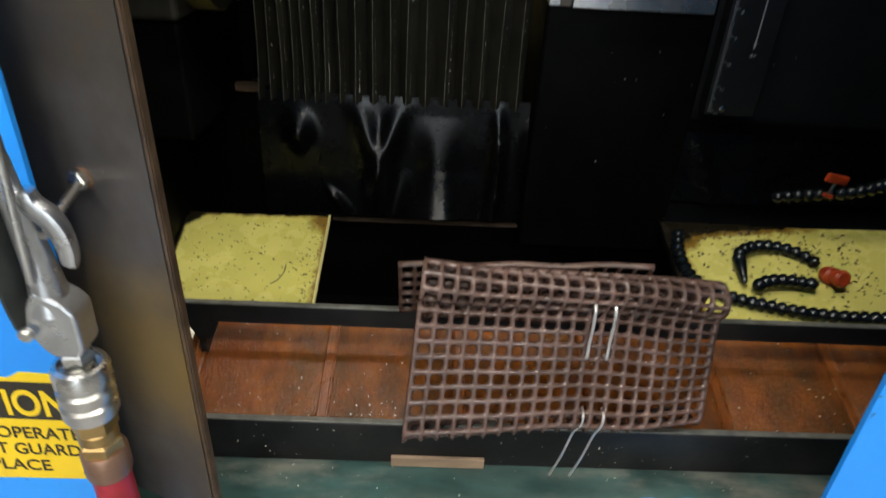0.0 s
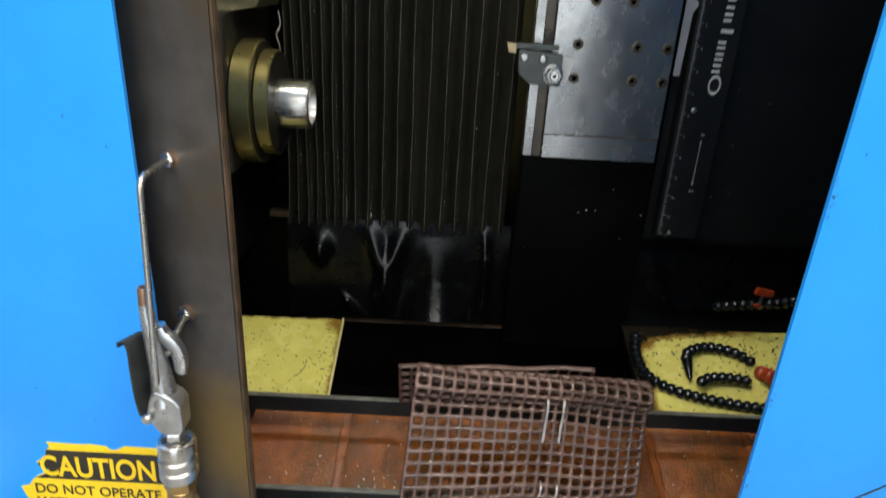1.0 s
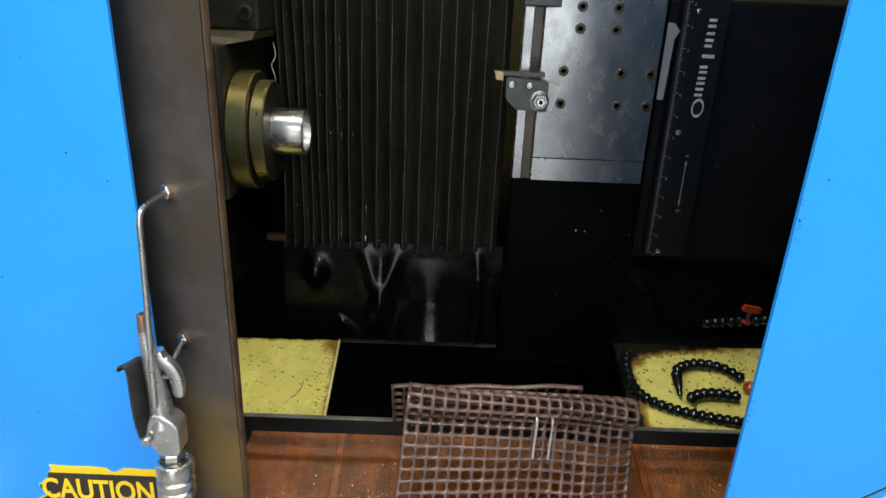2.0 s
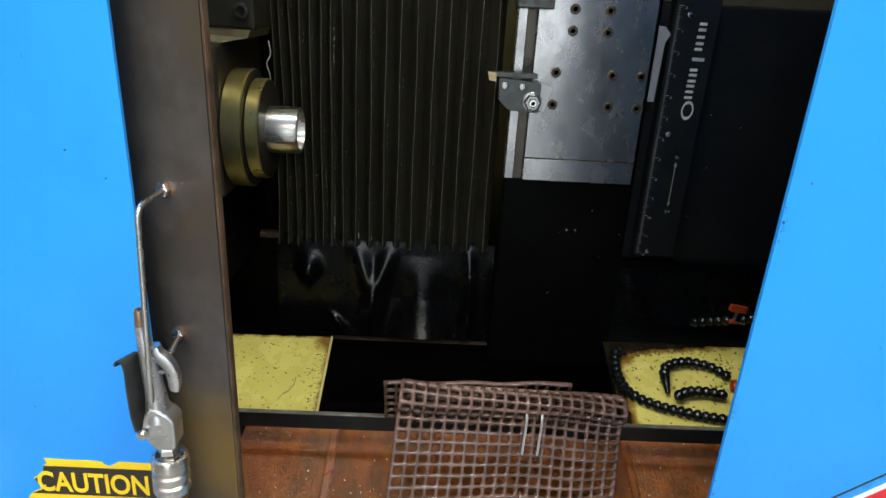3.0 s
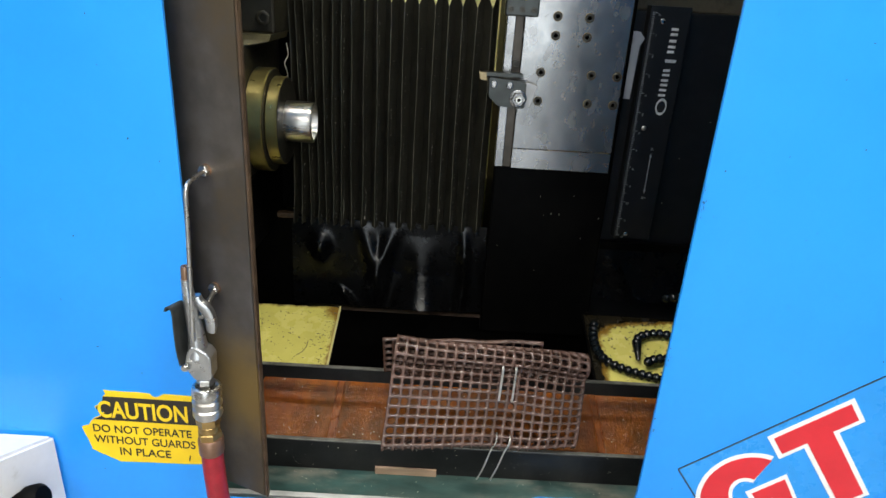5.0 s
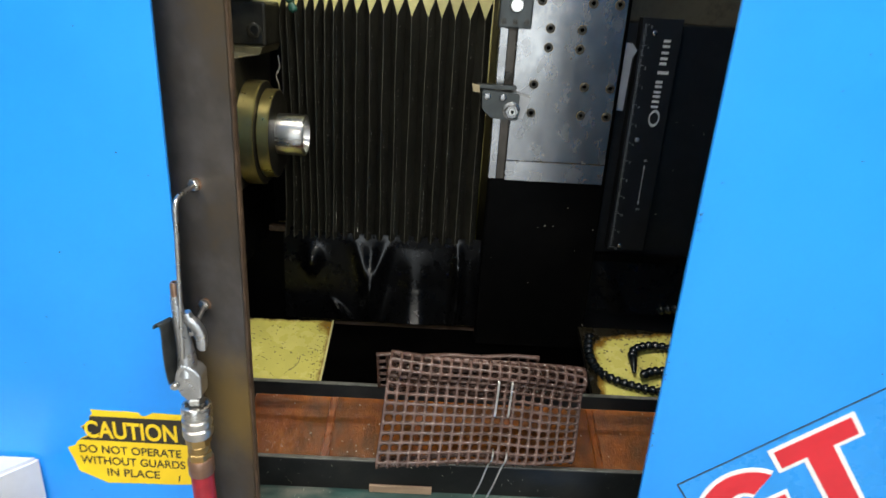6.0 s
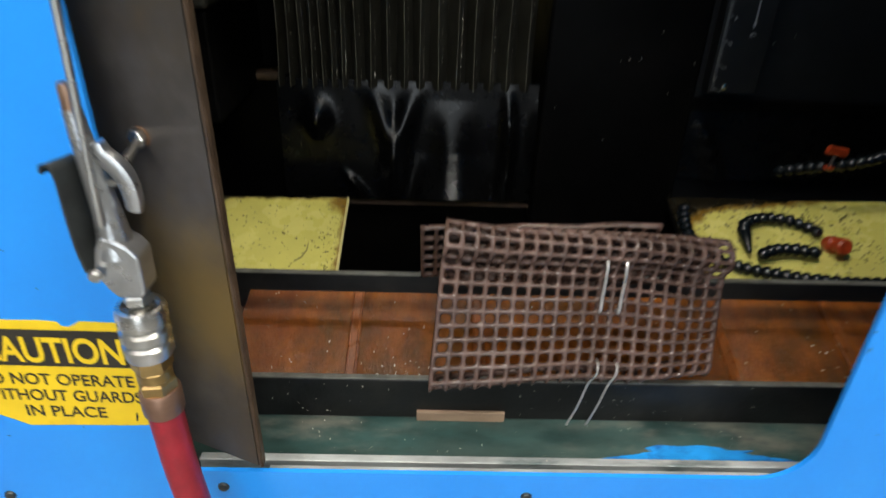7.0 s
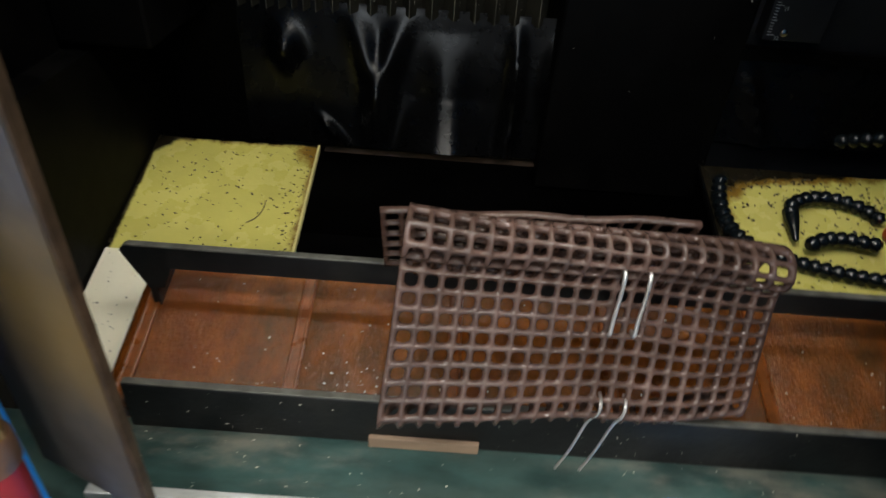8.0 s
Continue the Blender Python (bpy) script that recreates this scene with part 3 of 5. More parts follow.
def post_piece(xa, xb, lift, thick, z0, z1):
    bm = bmesh.new()
    vs = [bm.verts.new((x, post_y(x) - lift + d, z)) for z in (z0, z1) for x, d in ((xa, 0), (xb, 0), (xb, thick), (xa, thick))]
    for f in ((0, 1, 2, 3), (7, 6, 5, 4), (0, 4, 5, 1), (1, 5, 6, 2), (2, 6, 7, 3), (3, 7, 4, 0)):
        bm.faces.new([vs[i] for i in f])
    bmesh.ops.bevel(bm, geom=bm.edges[:], offset=0.0008, segments=2, affect="EDGES")
    return bm


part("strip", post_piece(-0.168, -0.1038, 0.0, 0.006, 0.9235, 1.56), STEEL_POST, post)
part("edge_strip", post_piece(-0.1038, -0.1012, 0.0004, 0.0066, 0.924, 1.559), RUST_EDGE, post, "rust-brown worn edge")
for bx, bz in ((-0.138, 1.221), (-0.1385, 1.1235)):
    m = Matrix.Translation((bx, post_y(bx) + 0.0003, bz)) @ pose(0, 0, 0, 0, 0, -22.8) @ TO_FRONT
    nut = part("nut", hex_nut(0.0046, 0.0042, m), STEEL, post, "bright hex nut")
    part("washer_rust", lathe([(0.0058, 0), (0.0046, 0.0003)], m @ Matrix.Translation((0.0012, 0.0005, 0)), 18), RUST, nut, "ring of rust")
rod = smooth_path([(-0.138, 0.309, 1.221), (-0.1382, 0.292, 1.2212), (-0.1386, 0.2765, 1.2205), (-0.1390, 0.2715, 1.215), (-0.1392, 0.2705, 1.203), (-0.1402, 0.268, 1.16), (-0.1412, 0.2655, 1.12), (-0.1418, 0.265, 1.10)], 6)
part("upper_hook", tube(rod, 0.0017, 10), STEEL, post, "bent bright steel rod", smooth=True)
part("lower_hook", tube([(-0.1385, 0.309, 1.1235), (-0.1378, 0.288, 1.120), (-0.1372, 0.272, 1.1165)], 0.0019, 10), STEEL, post, "short bright steel rod", smooth=True)

# ---- air blow gun hanging on the hooks ----
gun = thing("air_blow_gun", "cast aluminium air blow gun hanging from steel hooks", "air gun", (-0.140, 0.272, 1.06))
G = 0.2735
part("nozzle", lathe([(0.0034, 0), (0.0034, 0.011), (0.0028, 0.0125), (0.0015, 0.0125), (0.0015, 0.008)], pose(-0.1462, G, 1.1455, 2, 2, 0), 20), COPPER, gun, "copper coloured nozzle tip", smooth=True)
body = smooth_path([(-0.1462, G, 1.1475), (-0.1455, G, 1.135), (-0.1442, G, 1.118), (-0.1428, G, 1.103), (-0.1424, G, 1.092), (-0.1422, G - 0.001, 1.082)], 5)
bm = tube(body, [0.0039 + 0.0042 * (i / (len(body) - 1)) ** 1.3 for i in range(len(body))], 16)
knuckle = bmesh.new()
slab([(-0.1488, 1.0875), (-0.1455, 1.0940), (-0.1400, 1.0925), (-0.1338, 1.0885), (-0.1306, 1.0840), (-0.1310, 1.0665), (-0.1330, 1.0632), (-0.1432, 1.0628), (-0.1468, 1.0668), (-0.1515, 1.0760)], G - 0.0075, G + 0.0070, knuckle)
bmesh.ops.bevel(knuckle, geom=knuckle.edges[:], offset=0.0014, segments=2, affect="EDGES", profile=0.5)
part("valve_block", knuckle, CAST_ALU, gun, "angular cast valve block")
part("body", bm, CAST_ALU, gun, smooth=True)
hook = smooth_path([(-0.1405, G, 1.134), (-0.1385, G, 1.1285), (-0.1345, G, 1.1245), (-0.1315, G, 1.119), (-0.1303, G, 1.111), (-0.1308, G, 1.1045)], 5)
part("hanger", tube(hook, [0.0032 + 0.0014 * math.sin(math.pi * min(1, i / (len(hook) - 1) * 0.8 + 0.2)) for i in range(len(hook))], 12, flat=1.5), CAST_ALU, gun, "curved cast hanging hook", smooth=True)
lev = smooth_path([(-0.1592, G - 0.001, 1.1225), (-0.1575, G - 0.002, 1.1262), (-0.1545, G - 0.002, 1.1258), (-0.1532, G - 0.002, 1.120), (-0.1534, G - 0.002, 1.105), (-0.1530, G - 0.002, 1.088), (-0.1515, G - 0.002, 1.0765)], 6)
bm = bmesh.new()
strip_rows = []
for i, q in enumerate(lev):
    d = (lev[min(i + 1, len(lev) - 1)] - lev[max(i - 1, 0)]).normalized()
    nrm = Vector((d.z, 0, -d.x))
    strip_rows.append([bm.verts.new(q + nrm * s + Vector((0.42 * w, 0.9 * w, 0))) for s, w in ((-0.0006, -0.0065), (0.0006, -0.0065), (0.0006, 0.0065), (-0.0006, 0.0065))])
for a, b in zip(strip_rows, strip_rows[1:]):
    for k in range(4):
        bm.faces.new((a[k], a[(k + 1) % 4], b[(k + 1) % 4], b[k]))
bm.faces.new(strip_rows[0])
bm.faces.new(strip_rows[-1])
part("trigger", bm, DARK_STEEL, gun, "grey sheet metal lever", smooth=True)
part("pivot_pin", lathe([(0.003, 0), (0.003, 0.0022), (0.002, 0.003)], Matrix.Translation((-0.1495, G - 0.009, 1.0765)) @ TO_FRONT, 16), STEEL, gun, smooth=True)
part("plug", hex_nut(0.0068, 0.0095, pose(-0.1388, G - 0.0008, 1.0535, 1, 2, 10)), STEEL, gun)
prof = [(0.0085, 0), (0.0107, 0.001), (0.0116, 0.003), (0.0116, 0.0085), (0.0103, 0.0098), (0.0103, 0.0108), (0.0116, 0.0122), (0.0116, 0.0165), (0.0103, 0.018), (0.0103, 0.019), (0.0116, 0.0205), (0.0116, 0.0265), (0.0107, 0.029), (0.0088, 0.0296), (0.0085, 0.027), (0.006, 0.0265)]
part("quick_coupler", lathe(prof, pose(-0.1394, G - 0.001, 1.0262, 0, 2, 0), 36), STEEL, gun, "ribbed bright steel coupler", smooth=True)
part("brass_nut", hex_nut(0.0098, 0.0085, pose(-0.1396, G - 0.001, 1.0185, 0, 0, 20)), BRASS, gun)
part("brass_fitting", lathe([(0.0072, 0), (0.0085, 0.0015), (0.0085, 0.0065), (0.0072, 0.008)], pose(-0.1396, G - 0.001, 1.0115), 24), BRASS, gun, smooth=True)
part("brass_nut", hex_nut(0.0096, 0.0075, pose(-0.1395, G - 0.001, 1.0045, 0, 0, 5)), BRASS, gun)
part("ferrule", lathe([(0.0098, 0), (0.0102, 0.001), (0.0102, 0.0135), (0.0092, 0.015)], pose(-0.1392, G - 0.001, 0.9905), 24), material("crimped_copper_ferrule", (0.27, 0.16, 0.11), 0.4, metal=0.8, bump=0.1), gun, smooth=True)
hose_pts = smooth_path([(-0.1392, G - 0.001, 0.993), (-0.1385, G - 0.002, 0.975), (-0.1365, G - 0.004, 0.95), (-0.133, G - 0.006, 0.92), (-0.126, G - 0.012, 0.87), (-0.112, G - 0.02, 0.79), (-0.10, G - 0.02, 0.66), (-0.13, G - 0.02, 0.50), (-0.25, G - 0.05, 0.30), (-0.45, 0.15, 0.06), (-0.7, 0.05, 0.012), (-1.3, 0.1, 0.012)], 8)
tagged(part("air_hose", tube(hose_pts, 0.0088, 16), HOSE_RED, smooth=True), "red rubber air hose running down to the floor", "hose")

# ---- torn caution sticker ----
sticker = thing("caution_sticker", "torn yellow and black caution sticker on blue paint", "sticker", (-0.2, FRONT, 0.99))
tear = [(-0.2365, 1.0275), (-0.222, 1.0268), (-0.207, 1.0270), (-0.1975, 1.0262), (-0.1955, 1.0235), (-0.1925, 1.0228), (-0.189, 1.0245), (-0.1855, 1.0268), (-0.170, 1.0262), (-0.1592, 1.0262), (-0.1575, 1.01), (-0.1572, 0.98), (-0.1565, 0.9545), (-0.175, 0.9535), (-0.205, 0.9532), (-0.2315, 0.9525), (-0.240, 0.957), (-0.2472, 0.9605), (-0.2545, 0.9645), (-0.2565, 0.974), (-0.2595, 0.984), (-0.2605, 0.9885), (-0.2545, 0.9905), (-0.251, 0.9955), (-0.2478, 0.9985), (-0.242, 1.0015), (-0.2395, 1.005), (-0.245, 1.007), (-0.2462, 1.0105), (-0.2405, 1.0135), (-0.2372, 1.0165), (-0.2385, 1.0205), (-0.2352, 1.0235)]
part("sheet", slab(tear, FRONT - 0.0004, FRONT + 0.0004), STICKER, sticker)
part("band", slab([(-0.2378, 1.0212), (-0.1578, 1.0205), (-0.1576, 0.9962), (-0.2492, 0.9972), (-0.2425, 1.0002), (-0.2383, 1.0048), (-0.2448, 1.0072), (-0.2455, 1.010), (-0.2395, 1.013)], FRONT - 0.0007, FRONT), INK, sticker, "black printed band")
writing("word", "CAUTION", 0.0232, Matrix.Translation((-0.2052, FRONT - 0.0009, 1.0068)) @ pose(0, 0, 0, 0, 0.9, 0), STICKER, sticker, 0.0765, 0.0005, "yellow block letters")
for text, x, z, w in (("DO NOT OPERATE", -0.2085, 0.9868, 0.0850), ("WITHOUT GUARDS", -0.2072, 0.9752, 0.0880), ("IN PLACE", -0.2085, 0.9633, 0.0445)):
    writing("line_of_text", text, 0.0112, Matrix.Translation((x, FRONT - 0.0006, z)) @ pose(0, 0, 0, 0, 1.2, 0), INK, sticker, w, 0.00012, "black printed letters")
part("scratch", slab([(-0.1705, 0.9575), (-0.1695, 0.9575), (-0.1685, 0.963), (-0.1695, 0.9632)], FRONT - 0.0007, FRONT), INK, sticker)

# ---- diagonal decal with red white-edged shapes ----
decal = thing("machine_decal", "blue film decal with large red shapes edged in white", "decal", (0.33, FRONT, 1.0))
DU, DO = radians(35.4), Vector((0.26, 0.978))


def along(u, v):
    return (DO.x + u * math.cos(DU) - v * math.sin(DU), DO.y + u * math.sin(DU) + v * math.cos(DU))


def decal_piece(name, uv, lift, mat, label=""):
    return part(name, slab([along(u, v) for u, v in uv], FRONT - lift, FRONT + 0.0003), mat, decal, label)


decal_piece("film", [(0, 0), (0.36, 0), (0.36, -0.118), (0.0, -0.118)], 0.0003, CLEAR_EDGE, "blue film")
decal_piece("film_edge", [(0, 0.0006), (0.36, 0.0006), (0.36, -0.0006), (0, -0.0006)], 0.0005, INK, "dirty film edge")
decal_piece("film_edge", [(-0.0006, 0), (0.0006, 0), (0.0006, -0.118), (-0.0006, -0.118)], 0.0005, INK, "dirty film edge")


def arch(ro, ri, grow):
    cu, cv, out = 0.0400, -0.0600, []
    for k in range(37):
        a = radians(38 + (322 - 38) * k / 36)
        out.append((cu + (ro + grow) * 0.95 * math.cos(a), cv + (ro + grow) * 1.02 * math.sin(a)))
    out.append((cu + (ro + grow) * 0.80, cv + 0.002 + grow))
    out.append((cu + 0.004 - grow, cv + 0.002 + grow))
    out.append((cu + 0.004 - grow, cv - 0.0125 - grow))
    out.append((cu + (ri - grow) * 0.9, cv - 0.0125 - grow))
    for k in range(31):
        a = radians(318 - (318 - 42) * k / 30)
        out.append((cu + (ri - grow) * 0.75 * math.cos(a), cv + (ri - grow) * 1.1 * math.sin(a)))
    return out


decal_piece("white_outline", arch(0.044, 0.021, 0.004), 0.0007, WHITE_INK)
decal_piece("red_shape", arch(0.044, 0.021, -0.0003), 0.0011, RED_INK)


def tee(g):
    return [(u - 0.0075, v - 0.003) for u, v in ((0.0905 - g, -0.0085 + g), (0.1580 + g, -0.0085 + g), (0.1580 + g, -0.0275 - g), (0.1355 + g, -0.0275 - g), (0.1355 + g, -0.106 - g), (0.1130 - g, -0.106 - g), (0.1130 - g, -0.0275 - g), (0.0905 - g, -0.0275 - g))]


decal_piece("white_outline", tee(0.0042), 0.0007, WHITE_INK)
decal_piece("red_shape", tee(0.0), 0.0011, RED_INK)
for g, lift, mat, name in ((0.0042, 0.0007, WHITE_INK, "white_outline"), (0.0, 0.0011, RED_INK, "red_shape")):
    decal_piece(name, [(0.1735 - g, -0.050 + g), (0.199 + g, -0.050 + g), (0.199 + g, -0.0665 - g), (0.1735 - g, -0.0665 - g)], lift, mat)

# ---- white junction box with a black knob ----
jbox = thing("junction_box", "white plastic junction box with a black cable gland", "junction box", (-0.32, FRONT, 0.95))
bm = bmesh.new()
fr = [(-0.423, 0.235, 0.872), (-0.306, 0.235, 0.872), (-0.306, 0.235, 0.995), (-0.423, 0.235, 0.995)]
bk = [(-0.435, FRONT, 0.860), (-0.285, FRONT, 0.860), (-0.285, FRONT, 0.977), (-0.435, FRONT, 0.977)]
va, vb = [bm.verts.new(p) for p in fr], [bm.verts.new(p) for p in bk]
bm.faces.new(va)
bm.faces.new(vb[::-1])
for i in range(4):
    bm.faces.new((va[i], va[(i + 1) % 4], vb[(i + 1) % 4], vb[i]))
bmesh.ops.bevel(bm, geom=[e for e in bm.edges], offset=0.003, segments=2, affect="EDGES")
part("cover", bm, WHITE_BOX, jbox, smooth=True)
part("cable_gland", lathe([(0.011, 0), (0.011, 0.006), (0.009, 0.008), (0.009, 0.014), (0.012, 0.016), (0.012, 0.026), (0.009, 0.03)], pose(-0.304, 0.255, 0.938, 0, 70, 0), 20), BLACK, jbox, smooth=True)

# ---- headstock and spindle ----
AX_Y, AX_Z = 0.620, 1.1975
head = thing("headstock", "dark oily lathe headstock with a straw coloured spindle nose", "headstock", (-0.22, 0.62, 1.1))


def turned(name, prof, x, mat, parent, label="", seg=48):
    return part(name, lathe(prof, Matrix.Translation((x, AX_Y, AX_Z)) @ pose(0, 0, 0, 0, 90, 0), seg), mat, parent, label, smooth=True)


part("housing", box(-0.2575, -0.188, 0.565, 0.80, 1.135, 1.286, 0.004), CAST, head)
# same housing lower down, in near-black to paint in its shade
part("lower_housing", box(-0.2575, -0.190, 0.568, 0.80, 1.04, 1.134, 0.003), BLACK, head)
turned("flange", [(0.05, 0), (0.0605, 0.0), (0.0615, 0.001), (0.0615, 0.0185), (0.0605, 0.0195)], -0.1875, GOLD_STEEL, head, "straw coloured turned flange", 64)
# both end faces are oily, and their shade is painted in as dark casting
turned("flange_face", [(0.0603, 0), (0.0598, 0.0005), (0.03, 0.0005)], -0.1680, CAST, head, "oily flange face, darkened in colour for its shade", 64)
turned("spindle_nose", [(0.046, -0.0018), (0.046, 0.0), (0.0512, 0.0), (0.0522, 0.001), (0.0522, 0.0125), (0.0512, 0.0135)], -0.1668, GOLD_STEEL, head, "straw coloured turned nose", 64)
turned("nose_face", [(0.051, 0), (0.0505, 0.0005), (0.02, 0.0005)], -0.1533, CAST, head, "oily spindle face, darkened in colour for its shade", 64)
turned("collet", [(0.0252, 0), (0.0252, 0.012), (0.0238, 0.0126), (0.0238, 0.0145), (0.0245, 0.015), (0.0245, 0.0425), (0.0232, 0.0445), (0.0205, 0.0445), (0.0165, 0.030), (0.0165, 0.015), (0.002, 0.012)], -0.1650, STEEL, head, "bright polished steel collet")
blk = part("cover_block", box(-0.2575, -0.162, 0.612, 0.68, 1.2975, 1.345, 0.003), CAST, head, "dark grey block on the headstock")
part("socket_screw", lathe([(0.0078, 0), (0.0078, 0.004), (0.0070, 0.0046), (0.0042, 0.0046), (0.0042, 0.001), (0.001, 0.0008)], Matrix.Translation((-0.1745, 0.6122, 1.3145)) @ TO_FRONT, 20), CAST, blk, smooth=True)
bm = bmesh.new()
wedge = [(-0.2575, 0.56, 1.2975), (-0.163, 0.600, 1.2975), (-0.163, 0.68, 1.2975), (-0.2575, 0.68, 1.2975), (-0.2575, 0.552, 1.272), (-0.166, 0.598, 1.290), (-0.166, 0.68, 1.290), (-0.2575, 0.68, 1.272)]
wv = [bm.verts.new(p) for p in wedge]
for f in ((0, 1, 2, 3), (7, 6, 5, 4), (0, 4, 5, 1), (1, 5, 6, 2), (2, 6, 7, 3), (3, 7, 4, 0)):
    bm.faces.new([wv[i] for i in f])
part("gusset", bm, material("oily_olive_steel", (0.11, 0.095, 0.045), 0.38, metal=0.5, vary=0.35, scale=50, stain=(0.25, 0.2, 0.08), stain_scale=120, stain_at=0.64, stain_soft=0.03, bump=0.2), head)
part("upper_cover", box(-0.2575, -0.165, 0.60, 0.75, 1.352, 1.40, 0.004), YELLOW_WALL, head, "cream yellow painted cover")
curl = smooth_path([(-0.160, 0.655, 1.285), (-0.157, 0.65, 1.272), (-0.161, 0.648, 1.262), (-0.1585, 0.65, 1.25), (-0.160, 0.655, 1.235), (-0.158, 0.66, 1.22)], 6)
tagged(part("metal_curl", tube(curl, 0.0005, 6), CHIP, smooth=True), "bright curl of metal swarf beside the spindle", "metal chip")
part("lower_apron", box(-0.2575, -0.155, 0.70, 0.72, 0.90, 1.05), BLACK, head)
# added black panel: hides the yellow wall and keeps this gap dark
part("back_cover", box(-0.2575, -0.150, 0.725, 0.735, 1.05, 1.335), BLACK, head)
part("rusty_lug", box(-0.195, -0.167, 0.690, 0.702, 1.046, 1.054, 0.002), RUST_EDGE, head)

# ---- bellows and hanging rubber apron ----
BEL_L, BEL_R, BEL_B, BEL_T = -0.166, 0.104, 1.040, 1.337
bellows = thing("way_bellows", "black pleated way bellows with paler oily folds", "bellows", ((BEL_L + BEL_R) / 2, 0.71, BEL_B))
xs, x = [BEL_L], BEL_L
while x < BEL_R - 0.006:
    k = (x - BEL_L) / (BEL_R - BEL_L)
    step = 0.0105 + 0.0075 * min(1, max(0, k - 0.12) / 0.35) + 0.0016 * math.sin(23 * k)
    x += step / 2
    xs.append(min(x, BEL_R))
bm = bmesh.new()
cols = []
NZ = 26
for i, x in enumerate(xs):
    ridge = i % 2 == 0
    col = []
    for j in range(NZ + 1):
        t = j / NZ
        top = BEL_T if ridge else BEL_T + 0.024
        z = BEL_B + (top - BEL_B) * t
        lean = 0.004 * math.sin(3.0 * t + i * 0.35) * (0.4 + 0.6 * t) * max(0, 1 - (x - BEL_L) / 0.09)
        sway = 0.0005 * math.sin(9 * t + i * 1.9)
        y = 0.690 if ridge else 0.712
        y -= 0.004 * math.exp(-((t - 0.0) / 0.08) ** 2)
        col.append(bm.verts.new((x + lean + sway, y + 0.0015 * math.sin(5 * t + i), z)))
    cols.append(col)
for a, b in zip(cols, cols[1:]):
    for j in range(NZ):
        bm.faces.new((a[j], a[j + 1], b[j + 1], b[j]))
edge_paths = [[v.co.copy() for v in c] for c in cols[::2]]
part("pleats", bm, BELLOWS, bellows)
# thin paler line along each front fold
for q in edge_paths:
    part("fold", tube([p + Vector((0, -0.0002, 0)) for p in q], 0.00055, 5), BELLOWS_EDGE, bellows)
spots = []
for q in edge_paths[1:]:
    off = rng.uniform(0.0024, 0.0046)
    for _ in range(rng.choice((16, 34, 60, 95))):
        a = 1.0 + rng.random() ** 1.7 * (NZ - 2.01)
        p = q[int(a)].lerp(q[int(a) + 1], a % 1)
        spots.append((p + Vector((off + rng.uniform(-0.0003, 0.0003), 0.0035, 0)), (rng.uniform(-0.3, 0.3), -1, rng.uniform(0.1, 0.9))))
flakes("bright_swarf", spots, CHIP, "tiny chips and drops on the bellows folds, glints in their pale colour", "metal chips", size=(0.0002, 0.0006))


def gauss(v, c, w):
    return math.exp(-((v - c) / w) ** 2)


def apron_out(x, z):
    """How far the rubber bulges to the front."""
    t = max(0.0, (1.044 - z) / 0.134)
    d = 0.003 * t
    sp = 0.024 * max(0, 0.55 - t) / 0.55
    fade = 1 - 0.75 * max(0, t - 0.6) / 0.4
    d += 0.034 * t * fade * (gauss(x, -0.048 - sp, 0.0115) ** 2 + gauss(x, -0.048 + sp, 0.0115) ** 2) ** 0.5 * (1 - 0.29 * gauss(sp, 0, 0.008))
    d += 0.034 * t * gauss(x, 0.073 + 0.004 * math.sin(3 * t), 0.0065) * (1 - 0.5 * max(0, t - 0.5))
    d += 0.014 * gauss(x, 0.110, 0.008) * gauss(t, 0.42, 0.2)
    d += 0.014 * gauss(x, -0.131, 0.012) * gauss(t, 0.30, 0.13)
    d += 0.013 * gauss(x - 0.10 * (t - 0.85), -0.094, 0.005) * gauss(t, 0.90, 0.09)
    d += 0.0010 * math.sin(60 * x) * t
    return d


def hourglass(x, t):
    """A narrow fold that ends in a broad swell at the hem."""
    narrow = 0.020 * max(0.0, min(t, 0.62) - 0.14) * math.exp(-abs((x - 0.0155) / (0.0185 + 0.03 * max(0.0, 0.35 - t))) ** 2.4)
    rise = max(0.0, t - 0.58)
    return narrow * (1 - 0.9 * rise) + 0.058 * rise ** 1.12 * math.exp(-abs((x - 0.0135) / (0.030 + 0.024 * rise)) ** 4)


apron = thing("rubber_apron", "glossy wrinkled black rubber apron hanging below the bellows", "rubber apron", (0, 0.70, 0.92))
bm = bmesh.new()
NX, NV = 130, 60
grid = []
for j in range(NV + 1):
    row = []
    for i in range(NX + 1):
        x, z = -0.172 + 0.284 * i / NX, 1.046 - 0.136 * j / NV
        out = apron_out(x, z) + hourglass(x, j / NV)
        row.append(bm.verts.new((x, 0.6985 - out, z + 0.45 * out * j / NV)))
    grid.append(row)
for a, b in zip(grid, grid[1:]):
    for i in range(NX):
        bm.faces.new((a[i], a[i + 1], b[i + 1], b[i]))
ext = bmesh.ops.extrude_face_region(bm, geom=bm.faces[:])
bmesh.ops.translate(bm, verts=[g for g in ext["geom"] if isinstance(g, bmesh.types.BMVert)], vec=(0, 0.002, 0))
part("sheet", bm, RUBBER, apron, smooth=True)
part("rusty_lip", box(-0.10, 0.112, 0.690, 0.700, 0.9058, 0.9066, 0.0003), material("dark_rust", (0.022, 0.011, 0.006), 0.7, vary=0.5, scale=120, bump=0.3), apron, "thin rusty lip under the rubber")

# ---- carriage: black body, tool plate, tool, ruler ----
CX, PZ = 0.0, 0.008   # shifts of the carriage along the bed and of the plate up it
